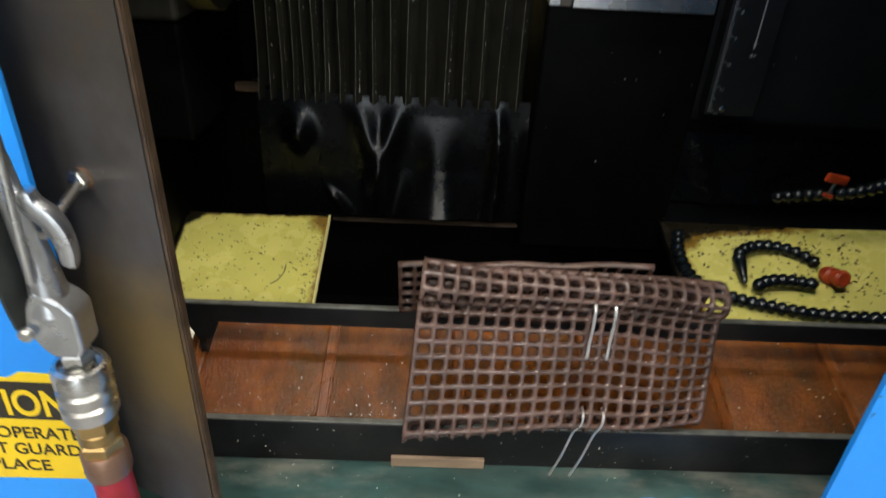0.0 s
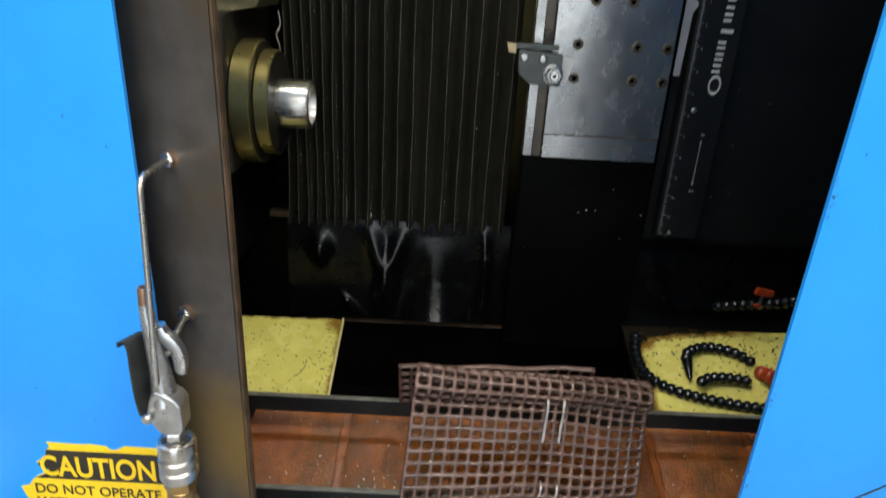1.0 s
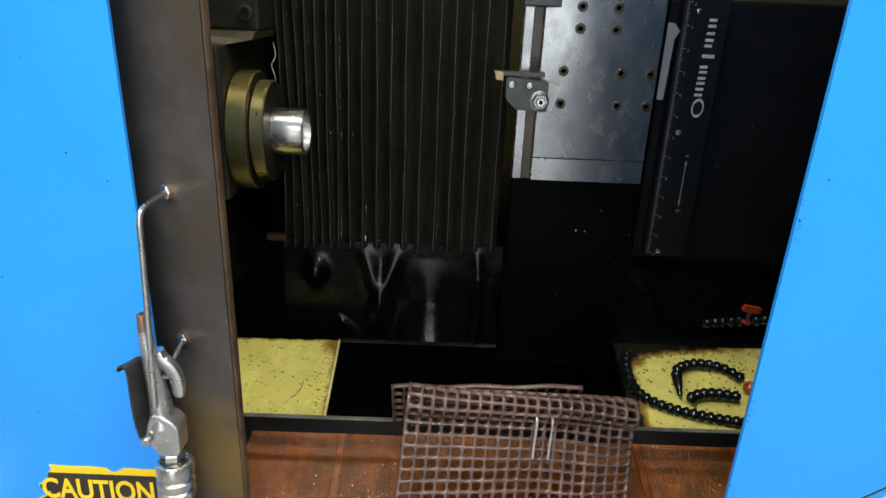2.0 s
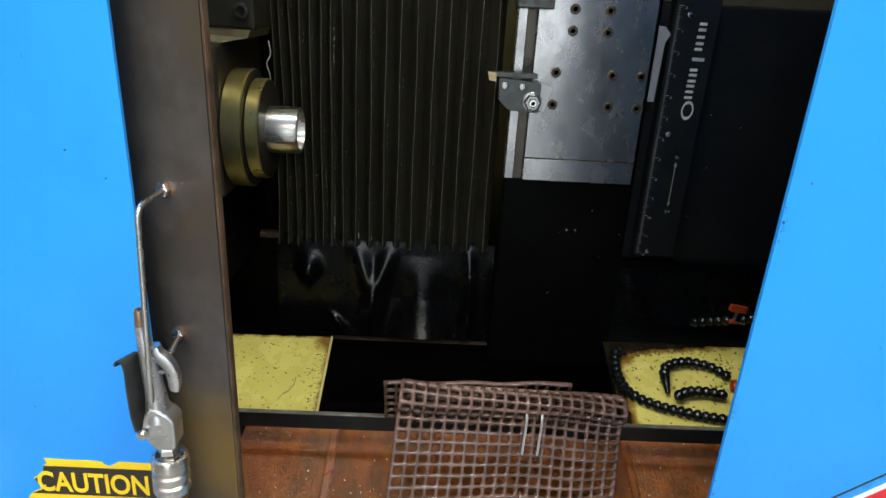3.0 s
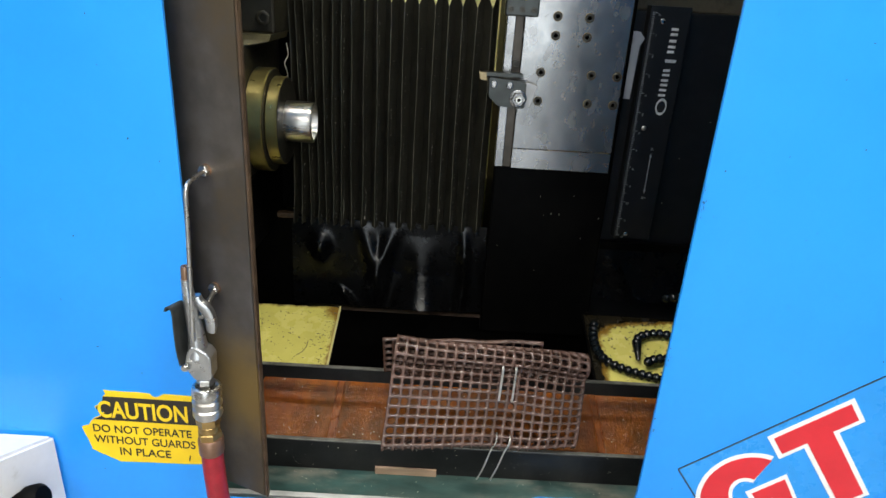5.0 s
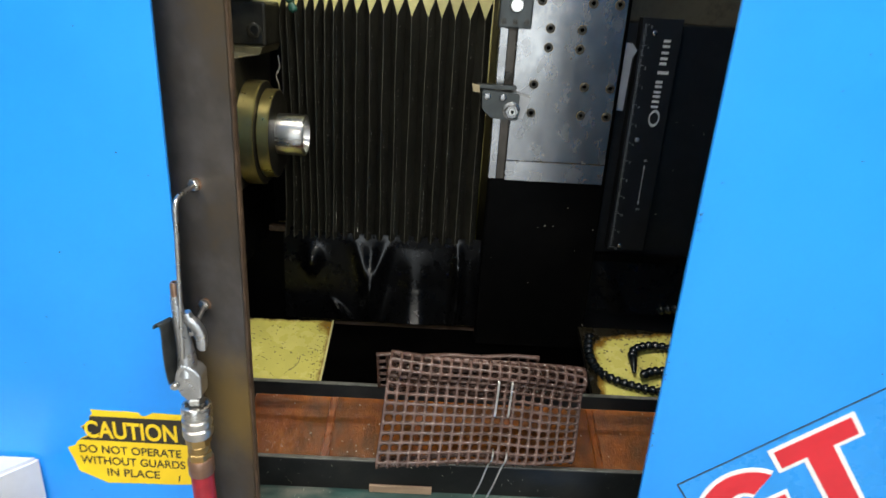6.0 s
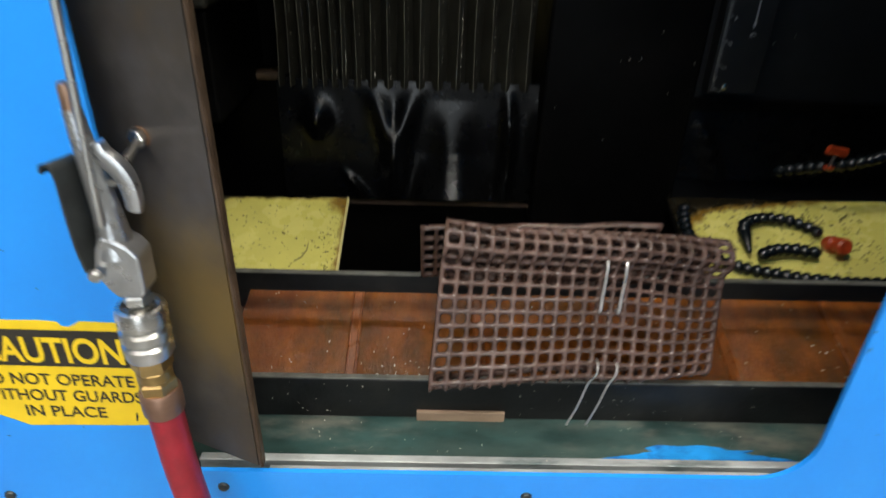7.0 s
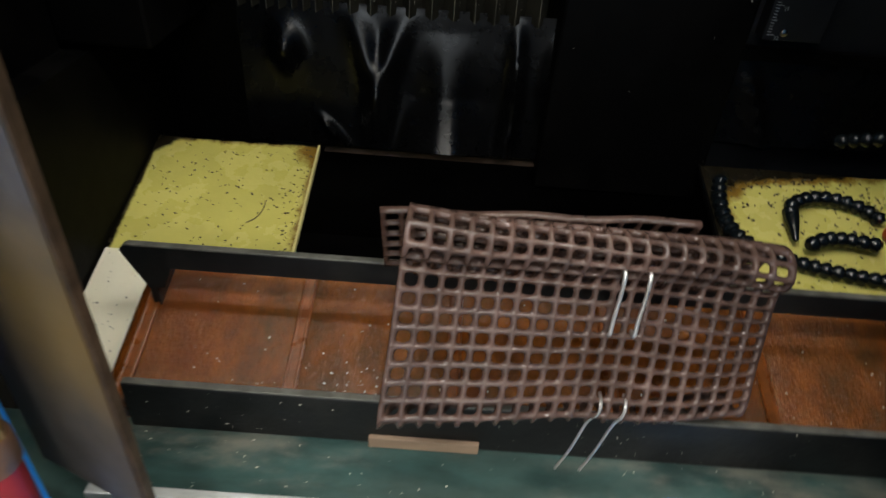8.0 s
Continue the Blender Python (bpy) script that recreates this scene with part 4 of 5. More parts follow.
carriage = thing("carriage", "black lathe carriage with a ground steel tool plate", "carriage", (0.18, 0.70, 0.90))
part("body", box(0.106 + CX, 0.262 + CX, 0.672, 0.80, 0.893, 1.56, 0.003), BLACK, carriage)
part("way_cover", box(0.262 + CX, 0.56, 0.722, 0.80, 0.90, 1.3455, 0.002), SATIN, carriage, "satin black sheet cover")
part("way_top", box(0.262, 0.56, 0.735, 0.80, 1.3455, 1.56, 0.002), material("oily_brown_grey_casting", (0.10, 0.085, 0.055), 0.45, vary=0.3, scale=20, stain=(0.03, 0.025, 0.015), stain_scale=20, bump=0.2), carriage, "oily brown-grey casting")
PL, PR, PB, PT, PY = 0.105 + CX, 0.254 + CX, 1.137 + PZ, 1.56, 0.660
plate = part("tool_plate", box(0.1262 + CX, PR, PY, PY + 0.014, PB + 0.0262, PT, 0.0009), PLATE, carriage, "ground steel plate with socket screws")
part("slot_rail", box(PL, 0.1155 + CX, PY, PY + 0.014, PB + 0.001, PT, 0.0008), PLATE, carriage, "ground steel slot rail")
part("slot", box(0.1155 + CX, 0.1262 + CX, PY + 0.008, PY + 0.014, PB, PT), material("brown_slot", (0.07, 0.058, 0.045), 0.4, metal=0.5, vary=0.3, bump=0.1), carriage, "dark tee slot")
# foot of the plate with its own brighter metal, for the glow reflected there
bm = bmesh.new()
vs = [bm.verts.new((x, y, z)) for x in (0.1262 + CX, PR) for y, z in ((PY - 0.0004, PB), (PY + 0.0002, PB + 0.0259), (PY + 0.014, PB + 0.0259), (PY + 0.014, PB))]
for f in ((0, 1, 2, 3), (7, 6, 5, 4), (0, 4, 5, 1), (1, 5, 6, 2), (2, 6, 7, 3), (3, 7, 4, 0)):
    bm.faces.new([vs[i] for i in f])
bmesh.ops.bevel(bm, geom=bm.edges[:], offset=0.0006, segments=1, affect="EDGES")
part("end_strip", bm, material("glow_end_strip", (0.27, 0.265, 0.26), 0.26, metal=0.92, vary=0.12, scale=26, bump=0.04, rough_vary=0.1), carriage, "end strip of the plate, made brighter for a reflected glow")
HOLES = [(0.152, 1.2595), (0.2145, 1.2595), (0.2465, 1.2595), (0.152, 1.2248), (0.2145, 1.2248), (0.2465, 1.2248), (0.165, 1.3255), (0.203, 1.3255), (0.165, 1.3035), (0.203, 1.3035), (0.152, 1.356), (0.2125, 1.356), (0.244, 1.356), (0.152, 1.39), (0.2145, 1.39), (0.2465, 1.39)]
for hx, hz in HOLES:
    m = Matrix.Translation((hx + CX, PY - 0.0004, hz + PZ)) @ TO_FRONT
    ring = part("socket_screw", lathe([(0.0050, -0.001), (0.0050, 0.0004), (0.0045, 0.0008), (0.0028, 0.0008), (0.0024, -0.0004), (0.0005, -0.0004)], m, 24), SOCKET, plate, smooth=True)
    part("counterbore", lathe([(0.0058, -0.0008), (0.0056, 0.0003), (0.0051, 0.0004), (0.0049, -0.0006)], m, 24, False), RIM, ring, "oily straw rim", smooth=True)
part("slot_screw", lathe([(0.0052, 0), (0.0052, 0.006), (0.003, 0.0062), (0.0028, 0.003), (0.001, 0.003)], Matrix.Translation((0.121 + CX, PY + 0.007, 1.267 + PZ)) @ TO_FRONT, 20), CAST, carriage, smooth=True)
cl = part("upper_clamp", box(0.1005 + CX, 0.1395 + CX, PY - 0.022, PY - 0.0005, 1.3235 + PZ, 1.375 + PZ, 0.0018), DARK_STEEL, carriage, "dark steel clamp block with screws")
for sx in (0.1065, 0.120, 0.1335):
    part("socket_screw", lathe([(0.0036, 0), (0.0036, 0.0012), (0.0018, 0.0014), (0.0016, 0.0004), (0.0004, 0.0004)], Matrix.Translation((sx + CX, PY - 0.0218, 1.331 + PZ)) @ TO_FRONT, 18), SOCKET, cl, smooth=True)
    part("socket_screw", lathe([(0.0036, 0), (0.0036, 0.0012), (0.0018, 0.0014), (0.0016, 0.0004), (0.0004, 0.0004)], Matrix.Translation((sx + CX, PY - 0.0218, 1.366 + PZ)) @ TO_FRONT, 18), SOCKET, cl, smooth=True)
part("bolt_head", lathe([(0.0078, 0), (0.0078, 0.005), (0.0068, 0.006), (0.0045, 0.006), (0.0042, 0.002), (0.001, 0.002)], Matrix.Translation((0.120 + CX, PY - 0.0218, 1.349 + PZ)) @ TO_FRONT, 24), STEEL, cl, smooth=True)

tool = thing("tool_holder", "dark steel turning tool holder clamped on the tool plate", "tool holder", (0.105 + CX, 0.64, 1.24 + PZ))
TY0, TY1 = 0.628, 0.6596
holder = [(0.0875, 1.256), (0.1325, 1.2525), (0.1325, 1.221), (0.1005, 1.2225), (0.0885, 1.233)]
bm = slab([(x + CX, z + PZ - 0.002) for x, z in holder], TY0, TY1)
bmesh.ops.bevel(bm, geom=bm.edges[:], offset=0.0012, segments=2, affect="EDGES")
body = part("block", bm, DARK_STEEL, tool)
part("shank", box(0.0815 + CX, 0.128 + CX, 0.632, 0.646, 1.2545 + PZ, 1.2595 + PZ, 0.0006), DARK_STEEL, tool)
part("insert", slab([(x + CX, z + PZ) for x, z in ((0.0745, 1.2605), (0.0835, 1.2595), (0.084, 1.2505), (0.0765, 1.2515))], 0.624, 0.632), material("gold_carbide", (0.26, 0.20, 0.11), 0.35, metal=0.8, bump=0.05), tool, "gold coated cutting insert")
for sx, sz in ((0.0937, 1.2462), (0.1125, 1.2458)):
    part("socket_screw", lathe([(0.0042, 0), (0.0042, 0.001), (0.0036, 0.0014), (0.0022, 0.0014), (0.002, 0.0002), (0.0005, 0.0002)], Matrix.Translation((sx + CX, TY0, sz + PZ)) @ TO_FRONT, 18), PLATE, body, smooth=True)
part("washer", lathe([(0.0105, 0), (0.0105, 0.0016), (0.0095, 0.002)], Matrix.Translation((0.1235 + CX, TY0, 1.231 + PZ)) @ TO_FRONT, 28), PLATE, tool, smooth=True)
part("clamp_nut", hex_nut(0.0086, 0.008, Matrix.Translation((0.1235 + CX, TY0 - 0.0018, 1.231 + PZ)) @ TO_FRONT), PLATE, tool)
part("stud", lathe([(0.0046, 0), (0.0046, 0.010), (0.0038, 0.011), (0.0022, 0.011), (0.002, 0.008), (0.0005, 0.008)], Matrix.Translation((0.1235 + CX, TY0 - 0.0018, 1.231 + PZ)) @ TO_FRONT, 20), STEEL, tool, smooth=True)
part("wedge", slab([(x + CX, z + PZ) for x, z in ((0.1328, 1.249), (0.1475, 1.2455), (0.1395, 1.2195), (0.1315, 1.2205))], 0.6400, 0.6596), material("pale_ground_steel", (0.42, 0.42, 0.42), 0.5, metal=0.4, vary=0.1, bump=0.05), tool, "pale ground steel wedge")

part("pointer", slab([(x + CX, z) for x, z in ((0.254, 1.3215), (0.2745, 1.3205), (0.2815, 1.3125), (0.2765, 1.3035), (0.2745, 1.2375), (0.254, 1.2385))], 0.690, 0.6945), material("grey_pointer_metal", (0.42, 0.43, 0.45), 0.45, metal=0.3, vary=0.1, bump=0.05), carriage, "grey metal scale pointer")
RX, RY = 0.304 + CX, 0.7045
ruler = thing("travel_scale", "black travel scale with white ticks and pale print", "scale", (RX, RY, 1.2))
part("plate", box(RX - 0.017, RX + 0.035, RY, RY + 0.018, 1.040, 1.352, 0.001), SATIN, ruler)
for k in range(121):
    z = 1.3435 - k * 0.00249
    w = 0.0062 if k % 10 == 0 else (0.0046 if k % 5 == 0 else 0.003)
    part("tick", slab([(RX - 0.014, z - 0.0003), (RX - 0.014 + w, z - 0.0003), (RX - 0.014 + w, z + 0.0003), (RX - 0.014, z + 0.0003)], RY - 0.0002, RY + 0.0002), PALE_PRINT, ruler)
    if k % 10 == 0:
        writing("numeral", str(k // 10), 0.0046, Matrix.Translation((RX - 0.0050, RY - 0.0002, z - 0.0026)), PALE_PRINT, ruler)
for rz in (1.334, 1.1985, 1.047):
    part("rivet", lathe([(0.0032, 0), (0.003, 0.001), (0.0018, 0.0017)], Matrix.Translation((RX, RY, rz)) @ TO_FRONT, 16), STEEL, ruler, smooth=True)
PRINT = material("print_grey", (0.62, 0.63, 0.63), 0.5, vary=0.2, scale=300, bump=0.0)


def print_at(along_z, across):
    along_z *= 1.16
    return (RX + 0.0100 + across + along_z * 0.03, 1.2165 + along_z)


def stroke(a, b, c0, c1):
    """A plain printed bar from a to b along the scale, c0 to c1 across it."""
    part("print_bar", slab([print_at(a, c0), print_at(a, c1), print_at(b, c1), print_at(b, c0)], RY - 0.0003, RY + 0.0002), PRINT, ruler, "pale printed bar")


ring = bmesh.new()
loops = []
for y in (RY - 0.0003, RY + 0.0002):
    for ra, rc in ((0.0096, 0.0072), (0.0066, 0.0056)):
        loops.append([ring.verts.new((*print_at(0.0098 + ra * math.cos(a), 0.0072 + rc * math.sin(a))[:1], y, print_at(0.0098 + ra * math.cos(a), 0)[1])) for a in (2 * math.pi * k / 28 for k in range(28))])
for a, b in ((0, 1), (2, 3), (0, 2), (1, 3)):
    for k in range(28):
        j = (k + 1) % 28
        ring.faces.new((loops[a][k], loops[a][j], loops[b][j], loops[b][k]))
part("print_ring", ring, PRINT, ruler, "pale printed ring")
for a, w, c0, c1 in ((0.0215, 0.0026, 0, 0.0092), (0.0272, 0.0026, 0, 0.0092), (0.0329, 0.0026, 0, 0.0092), (0.0378, 0.0026, 0, 0.0092), (0.0437, 0.0026, 0, 0.0092), (0.0485, 0.0028, 0, 0.0088),
                     (0.0585, 0.0034, 0, 0.0140), (0.0685, 0.0028, 0, 0.0088), (0.0738, 0.0028, 0, 0.0092), (0.0800, 0.0028, 0, 0.0090), (0.0868, 0.0028, 0, 0.0090), (0.0922, 0.0028, 0, 0.0088)):
    stroke(a, a + w, c0, c1)
part("arrow", slab([(RX + 0.0158, 1.108), (RX + 0.0175, 1.1135), (RX + 0.0163, 1.1135), (RX + 0.0163, 1.1595), (RX + 0.0175, 1.1595), (RX + 0.0158, 1.165), (RX + 0.0141, 1.1595), (RX + 0.0153, 1.1595), (RX + 0.0153, 1.1135), (RX + 0.0141, 1.1135)], RY - 0.0003, RY + 0.0002), PALE_PRINT, ruler, "pale printed double arrow")
for text, az in (("X-", 1.1705), ("X+", 1.1015)):
    writing("numeral", text, 0.0052, Matrix.Translation((RX + 0.0165, RY - 0.0002, az)), PALE_PRINT, ruler)
spots = [((rng.uniform(0.11, 0.26), 0.6715, rng.uniform(0.93, 1.12)), (rng.uniform(-0.4, 0.4), -1, 0.6)) for _ in range(10)] + [((rng.uniform(0.29, 0.42), 0.7215, rng.uniform(0.95, 1.3)), (0, -1, 0.6)) for _ in range(16)]
flakes("bright_swarf", spots, CHIP, "tiny bright chips on the black carriage", "metal chips", size=(0.0003, 0.0011))

# ---- black coolant hose on the pan, upper hose with an orange tap ----
def segmented(points, name, label, nozzle=False, gap=0.0086, r=0.0066):
    ob = thing(name, label, "coolant hose", tuple(points[0]))
    path = smooth_path(points, 24)
    step, k, last = 0.0, 0, path[0]
    marks = [path[0]]
    for a, b in zip(path, path[1:]):
        step += (b - a).length
        if step >= gap:
            marks.append(b)
            step = 0.0
    for a, b in zip(marks, marks[1:]):
        d = (b - a)
        m = Matrix.Translation(a) @ d.to_track_quat("Z", "Y").to_matrix().to_4x4()
        part("segment", lathe([(r * 0.55, -0.001), (r * 0.8, 0.001), (r * 1.02, 0.004), (r, 0.0062), (r * 0.7, 0.0078), (r * 0.52, 0.0098)], m, 14), HOSE_BLACK, ob, smooth=True)
    if nozzle:
        d = (marks[0] - marks[1]).normalized()
        m = Matrix.Translation(marks[0]) @ d.to_track_quat("Z", "Y").to_matrix().to_4x4()
        part("nozzle", lathe([(r * 0.95, 0), (r * 0.9, 0.004), (r * 0.35, 0.026), (r * 0.2, 0.027)], m, 14), HOSE_BLACK, ob, "tapered nozzle", smooth=True)
    return ob


def on_pan(*spots):
    return [(x, y, pan_z(y) + 0.0064 + lift) for x, y, lift in spots]


ha = segmented(on_pan((0.3115, 0.594, 0.004), (0.3140, 0.605, 0.004), (0.327, 0.614, 0.003), (0.346, 0.619, 0.002), (0.369, 0.616, 0.001), (0.387, 0.606, 0), (0.396, 0.592, 0)), "coolant_hose", "black segmented coolant hose looped on the yellow pan", True)
hb = segmented([(0.316, 0.562, 0.922), (0.331, 0.570, 0.924), (0.351, 0.572, 0.924), (0.370, 0.569, 0.923), (0.382, 0.568, 0.923)], "coolant_hose", "short black segmented coolant hose with an orange valve")
segmented(on_pan((0.262, 0.636, 0), (0.2565, 0.615, 0), (0.2560, 0.592, 0), (0.263, 0.573, 0), (0.280, 0.560, 0), (0.304, 0.551, 0), (0.33, 0.545, 0), (0.36, 0.540, 0), (0.40, 0.537, 0), (0.45, 0.54, 0), (0.50, 0.56, 0)), "coolant_hose", "long black segmented coolant hose lying across the pan")
part("valve", lathe([(0.0075, 0), (0.0085, 0.002), (0.0085, 0.009), (0.006, 0.011), (0.006, 0.016), (0.0085, 0.018), (0.0085, 0.023), (0.006, 0.025)], pose(0.3965, 0.590, 0.922, 70, 0, 8), 16), ORANGE, ha, "orange plastic valve", smooth=True)
up = segmented([(0.354, 0.648, 0.975), (0.379, 0.64, 0.983), (0.409, 0.632, 0.990), (0.44, 0.63, 0.998), (0.485, 0.65, 1.01), (0.535, 0.70, 1.03)], "coolant_hose", "black segmented coolant hose with an orange tap")
tapm = pose(0.396, 0.6285, 0.990, 0, 12, 8)
part("tap_stem", lathe([(0.0018, 0), (0.0018, 0.014)], tapm, 10), STEEL, up, smooth=True)
bm = box(-0.0115, 0.0115, -0.003, 0.003, 0.012, 0.0205, 0.0012)
bm.transform(tapm)
part("tap_handle", bm, ORANGE, up, "orange tap handle")
bm = box(-0.0045, 0.0045, -0.003, 0.003, -0.003, 0.0005, 0.0008)
bm.transform(tapm)
part("tap_collar", bm, ORANGE, up, "orange collar")
rapron = thing("rubber_apron", "black rubber apron folding out above the pan", "rubber apron", (0.40, 0.69, 0.96))
bm = bmesh.new()
grid = []
for j in range(31):
    t = j / 30
    row = []
    for i in range(41):
        x = 0.265 + 0.29 * i / 40
        out = 0.004 * t + 0.008 * t * t * (0.5 + 0.5 * math.sin(20 * x + 1.0)) + 0.016 * gauss(x, 0.285 + 0.035 * t, 0.006) * t * (1 - 0.5 * t)
        row.append(bm.verts.new((x, 0.716 - out, 1.025 - 0.085 * t)))
    grid.append(row)
for a, b in zip(grid, grid[1:]):
    for i in range(40):
        bm.faces.new((a[i], a[i + 1], b[i + 1], b[i]))
ext = bmesh.ops.extrude_face_region(bm, geom=bm.faces[:])
bmesh.ops.translate(bm, verts=[g for g in ext["geom"] if isinstance(g, bmesh.types.BMVert)], vec=(0, 0.002, 0))
part("sheet", bm, RUBBER, rapron, smooth=True)
part("hanger_strip", box(0.265, 0.555, 0.712, 0.7225, 1.018, 1.03, 0.001), BLACK, rapron)
green = thing("coolant_hose", "green plastic coolant hose end above the bellows", "coolant hose", (-0.141, 0.66, 1.35))
GREEN = material("green_plastic", (0.02, 0.09, 0.06), 0.25, vary=0.2, bump=0.05)
for k, (gx, gz) in enumerate(((-0.1405, 1.3395), (-0.144, 1.350), (-0.1485, 1.361), (-0.153, 1.373), (-0.158, 1.386))):
    part("segment", lathe([(0.003, -0.005), (0.0052, -0.003), (0.0055, 0.001), (0.004, 0.004), (0.003, 0.0065)], pose(gx, 0.655, gz, 0, -22, 0), 14), GREEN, green, smooth=True)

# ---- rolled plastic mesh on the conveyor ----
def bez(p, n):
    return smooth_path(p, n)


FRONT_L = [(0.007, 0.424, 0.976), (0.0065, 0.414, 0.990), (0.006, 0.404, 1.010), (0.006, 0.395, 1.030), (0.006, 0.387, 1.0415), (0.0055, 0.379, 1.0450), (0.005, 0.3700, 1.0430), (0.0045, 0.3650, 1.0365), (0.004, 0.3655, 1.0315), (0.0035, 0.3695, 1.0280), (0.003, 0.3690, 1.0225), (0.002, 0.3625, 1.0100), (0.000, 0.349, 0.986), (-0.003, 0.3325, 0.9570), (-0.002, 0.336, 0.9510), (0.001, 0.345, 0.951)]
FRONT_R = [(0.196, 0.4285, 0.976), (0.196, 0.427, 0.985), (0.195, 0.422, 0.997), (0.194, 0.415, 1.012), (0.193, 0.408, 1.0215), (0.193, 0.3995, 1.0255), (0.193, 0.3915, 1.0235), (0.193, 0.3880, 1.0170), (0.1925, 0.3895, 1.0115), (0.192, 0.3930, 1.0070), (0.191, 0.3920, 1.0010), (0.190, 0.3870, 0.9880), (0.188, 0.376, 0.964), (0.185, 0.3640, 0.945), (0.183, 0.3665, 0.9385), (0.181, 0.376, 0.940)]
ROWS_N, COLS_N = 24, 20


def resample(path, count):
    acc = [0.0]
    for a, b in zip(path, path[1:]):
        acc.append(acc[-1] + (b - a).length)
    out = []
    for k in range(count):
        s = acc[-1] * k / (count - 1)
        i = max(j for j in range(len(acc)) if acc[j] <= s + 1e-9)
        i = min(i, len(path) - 2)
        out.append(path[i].lerp(path[i + 1], (s - acc[i]) / max(1e-9, acc[i + 1] - acc[i])))
    return out


SUB = 4
pl = resample(bez(FRONT_L, 10), (ROWS_N - 1) * SUB + 1)
pr = resample(bez(FRONT_R, 10), (ROWS_N - 1) * SUB + 1)


def mesh_at(u, v):
    """u across 0..1, v an index along the profile."""
    p = pl[v].lerp(pr[v], u)
    t = v / (len(pl) - 1)
    p.z += 0.004 * math.sin(math.pi * u) * (t - 0.4) + 0.0012 * math.sin(9 * u + 5 * t)
    p.y += 0.003 * math.sin(math.pi * u) * (0.5 - t) + 0.0010 * math.sin(13 * u + 8 * t)
    return p


def grown(at, count_u, count_v):
    """Points and unit normals of a surface on a fine lattice."""
    pts = [[at(i, j) for i in range(count_u)] for j in range(count_v)]
    nrm = []
    for j in range(count_v):
        row = []
        for i in range(count_u):
            du = pts[j][min(i + 1, count_u - 1)] - pts[j][max(i - 1, 0)]
            dv = pts[min(j + 1, count_v - 1)][i] - pts[max(j - 1, 0)][i]
            row.append(du.cross(dv).normalized())
        nrm.append(row)
    return pts, nrm


def netting(name, at, cols, rows, fine, hole, thick, parent, first=0, last=None, label=""):
    """Moulded plastic netting: square cells with rounded holes between round-topped strands."""
    cu, cv = cols * fine + 1, rows * fine + 1
    pts, nrm = grown(at, cu, cv)
    verts, faces, seen = [], [], {}

    def vert(u, v, h):
        key = (round(u, 3), round(v, 3), round(h, 6))
        if key not in seen:
            a, b = min(max(u * fine, 0), cu - 1.0001), min(max(v * fine, 0), cv - 1.0001)
            i, j, fa, fb = int(a), int(b), a % 1, b % 1
            p = pts[j][i].lerp(pts[j][i + 1], fa).lerp(pts[j + 1][i].lerp(pts[j + 1][i + 1], fa), fb)
            p = p + (u * fine - a) * (pts[j][i + 1] - pts[j][i]) + (v * fine - b) * (pts[j + 1][i] - pts[j][i])
            seen[key] = len(verts)
            verts.append(p + nrm[j][i].lerp(nrm[j][i + 1], fa).lerp(nrm[j + 1][i].lerp(nrm[j + 1][i + 1], fa), fb) * h)
        return seen[key]

    rough = random.Random(cols * rows)
    steps = 16
    for c in range(cols):
        for r in range(first, rows if last is None else last):
            hu, hv = hole * rough.uniform(0.94, 1.05), hole * rough.uniform(0.92, 1.06)
            sq, mid, inner = [], [], []
            for k in range(steps):
                a = 2 * math.pi * k / steps
                x, y = math.cos(a), math.sin(a)
                m = max(abs(x), abs(y))
                e = (abs(x) ** 3.2 + abs(y) ** 3.2) ** (-1 / 3.2)
                qu, qv = c + 0.5 + 0.5 * x / m, r + 0.5 + 0.5 * y / m
                iu, iv = c + 0.5 + hu * x * e, r + 0.5 + hv * y * e
                qu += -0.17 if qu < 0.001 else (0.17 if qu > cols - 0.001 else 0)
                qv += -0.17 if qv < 0.001 else (0.17 if qv > rows - 0.001 else 0)
                sq.append((qu, qv))
                mid.append((iu + 0.38 * (qu - iu), iv + 0.38 * (qv - iv)))
                inner.append((iu, iv))
            top, up, edge = [vert(*q, thick) for q in sq], [vert(*q, thick * 0.72) for q in mid], [vert(*q, 0) for q in inner]
            dn, low = [vert(*q, -thick * 0.72) for q in mid], [vert(*q, -thick) for q in sq]
            for A, B in ((top, up), (up, edge), (edge, dn), (dn, low)):
                for k in range(steps):
                    n2 = (k + 1) % steps
                    faces.append((A[k], A[n2], B[n2], B[k]))
            for k in range(steps):
                n2 = (k + 1) % steps
                (ua, va), (ub, vb) = sq[k], sq[n2]
                if (abs(ua - ub) < 1e-6 and (ua < 0 or ua > cols)) or (abs(va - vb) < 1e-6 and (va < 0 or va > rows)):
                    faces.append((top[k], low[k], low[n2], top[n2]))
    me = bpy.data.meshes.new(name)
    me.from_pydata(verts, [], faces)
    me.materials.append(MESH)
    me.polygons.foreach_set("use_smooth", [True] * len(me.polygons))
    ob = new(name, me)
    ob.parent = parent
    ob.matrix_parent_inverse = parent.matrix_world.inverted()
    if label:
        ob["label"] = label
    return ob


net = thing("plastic_mesh", "brown plastic mesh sheet folded over the conveyor bars", "plastic mesh", tuple(mesh_at(0.5, len(pl) - 1)))
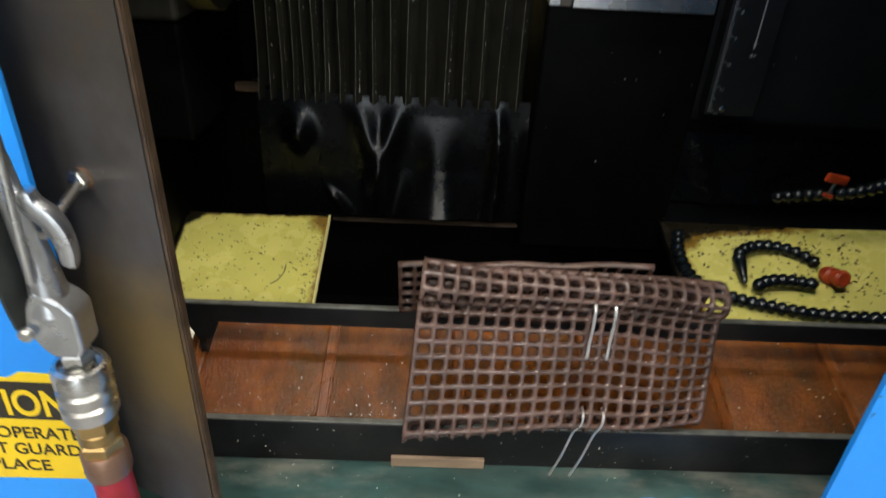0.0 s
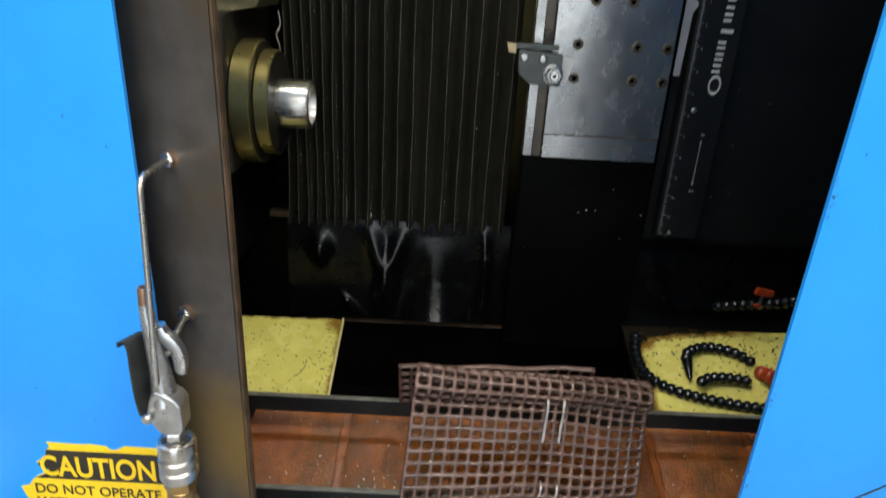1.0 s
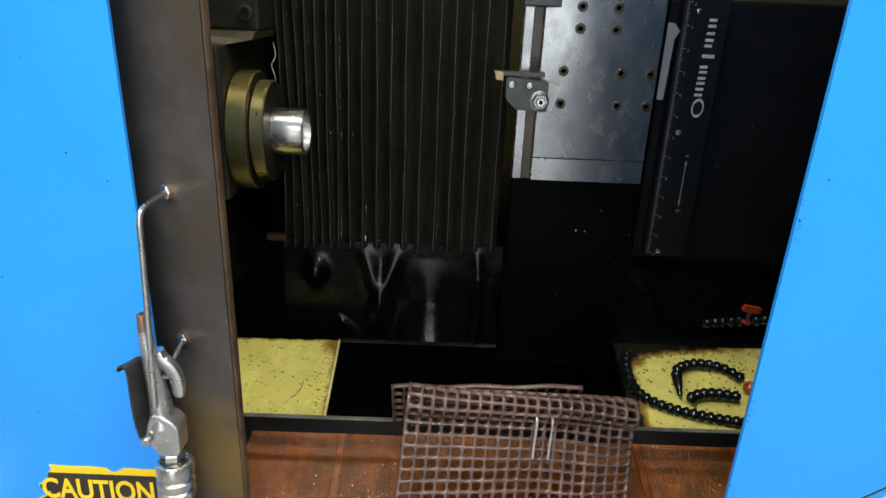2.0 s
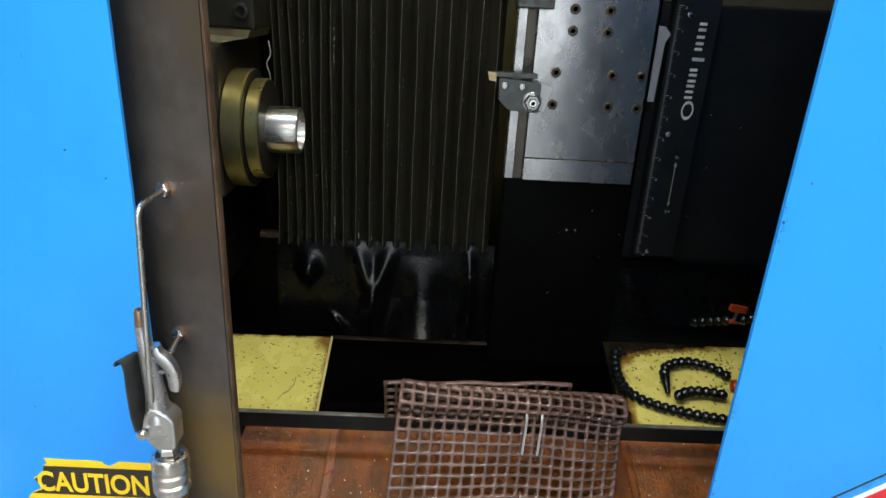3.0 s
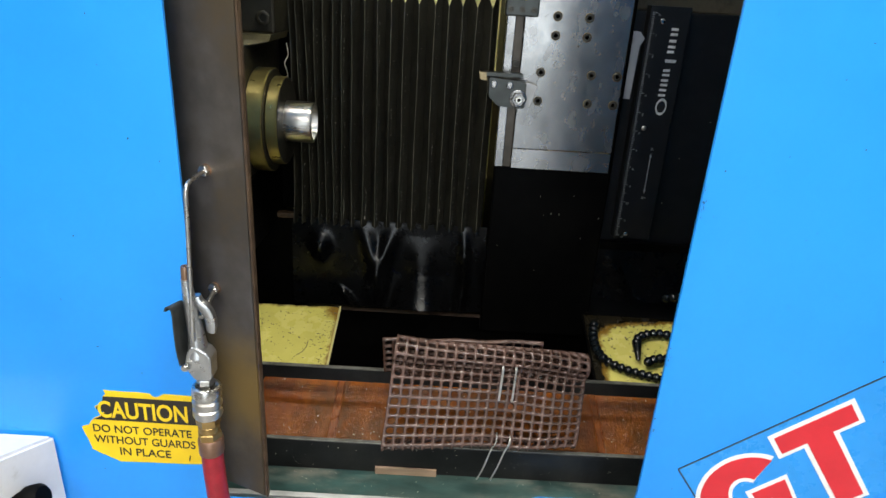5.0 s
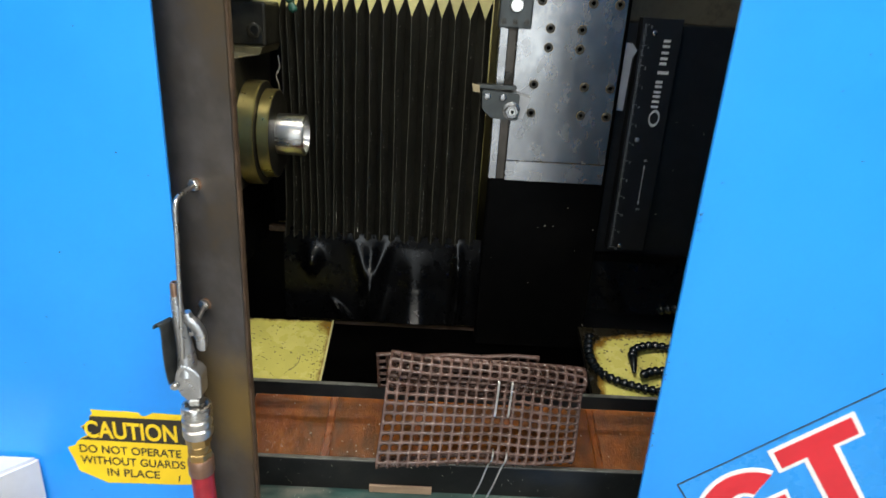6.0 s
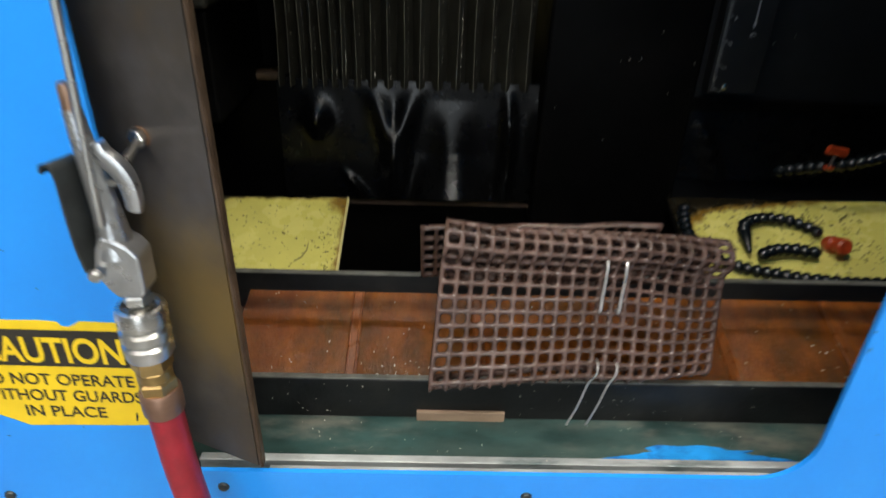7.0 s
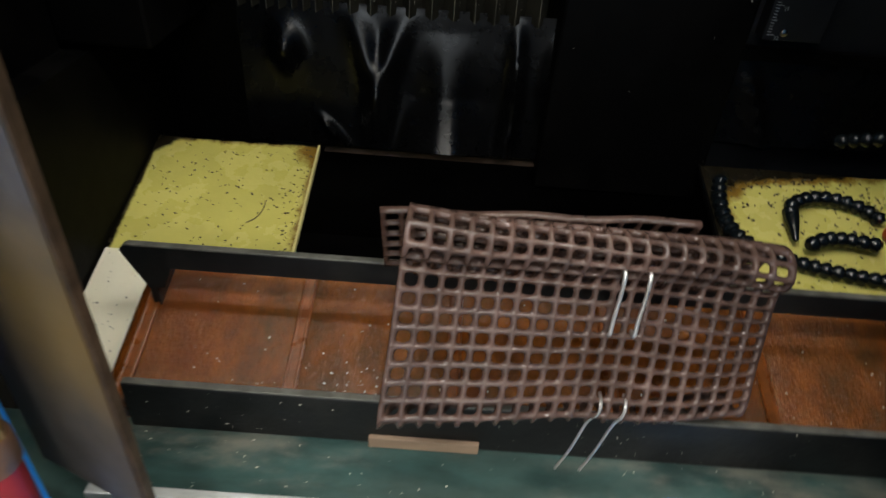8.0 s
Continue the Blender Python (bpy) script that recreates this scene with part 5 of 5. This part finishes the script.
for name, first, last, label in (("back_flap", 0, 8, ""), ("rolled_fold", 8, 13, "rounded fold along the top"), ("front_flap", 13, ROWS_N - 2, ""), ("curled_edge", ROWS_N - 2, ROWS_N - 1, "edge curling under")):
    netting(name, lambda i, j: mesh_at(i / (COLS_N * SUB), j), COLS_N, ROWS_N - 1, SUB, 0.325, 0.0021, net, first, last, label)
# second layer lying inside the fold, its end showing beyond the first


def inner_at(c, t):
    k = c / 17
    return Vector((-0.0105 + 0.158 * k, 0.4065 + 0.0215 * t + 0.0012 * math.sin(c), 1.0265 - 0.049 * t + 0.006 * k * (1 - t)))


layer = thing("plastic_mesh", "smaller brown plastic mesh layer behind the first", "plastic mesh", tuple(inner_at(8, 1)))
for name, first, last in (("upper_flap", 0, 3), ("lower_flap", 3, 5)):
    netting(name, lambda i, j: inner_at(i / SUB, j / (5 * SUB)), 17, 5, SUB, 0.325, 0.0018, layer, first, last)
tie = thing("wire_tie", "bright bent wire tie threaded through the brown mesh", "wire", (0.11, 0.37, 1.0))


def on_mesh(u, v, lift=0.0022):
    q = mesh_at(u, int(v * (len(pl) - 1)))
    return (q.x, q.y - lift, q.z + lift * 0.4)


TOP, FOOT = 0.51, 0.685
for u0, u1 in ((0.552, 0.556), (0.622, 0.626)):
    a, b = Vector(on_mesh(u0, TOP, 0.0045)), Vector(on_mesh(u1, FOOT, 0.0035))
    pts = [on_mesh(u0, TOP, -0.003), a, a.lerp(b, 0.35) + Vector((0, -0.0012, 0.0006)), a.lerp(b, 0.7), b, on_mesh(u1, FOOT + 0.008, -0.002)]
    part("wire", tube(smooth_path(pts, 6), 0.0011, 8), WIRE, tie, smooth=True)
    pts = [on_mesh(u1 + 0.018, 0.860, -0.003), on_mesh(u1 + 0.017, 0.872, 0.003), on_mesh(u1 + 0.015, 0.905, 0.003)]
    q = Vector(pts[-1])
    pts += [(q.x - 0.003, 0.3500, q.z - 0.009), (q.x - 0.009, 0.3465, 0.926), (q.x - 0.0150, 0.344, 0.912)]
    part("wire_end", tube(smooth_path(pts, 6), 0.0008, 8), WIRE, tie, smooth=True)

# ---- small marks on the blue paint ----
spots = [((rng.uniform(-0.5, -0.16), FRONT - 0.0001, rng.uniform(0.93, 1.40)), (0, -1, 0)) for _ in range(60)] + [((rng.uniform(0.235, 0.55), FRONT - 0.0001, rng.uniform(0.93, 1.40)), (0, -1, 0)) for _ in range(60)]
spots += [((0.2300 + abs(rng.gauss(0, 0.0012)), FRONT - 0.0001, rng.choice((1.215, 1.225, 1.09, 1.02)) + rng.gauss(0, 0.006)), (0, -1, 0)) for _ in range(40)]
flakes("paint_marks", spots, DIRT, "small dark nicks and specks in the blue paint", "paint marks", size=(0.0002, 0.0008))
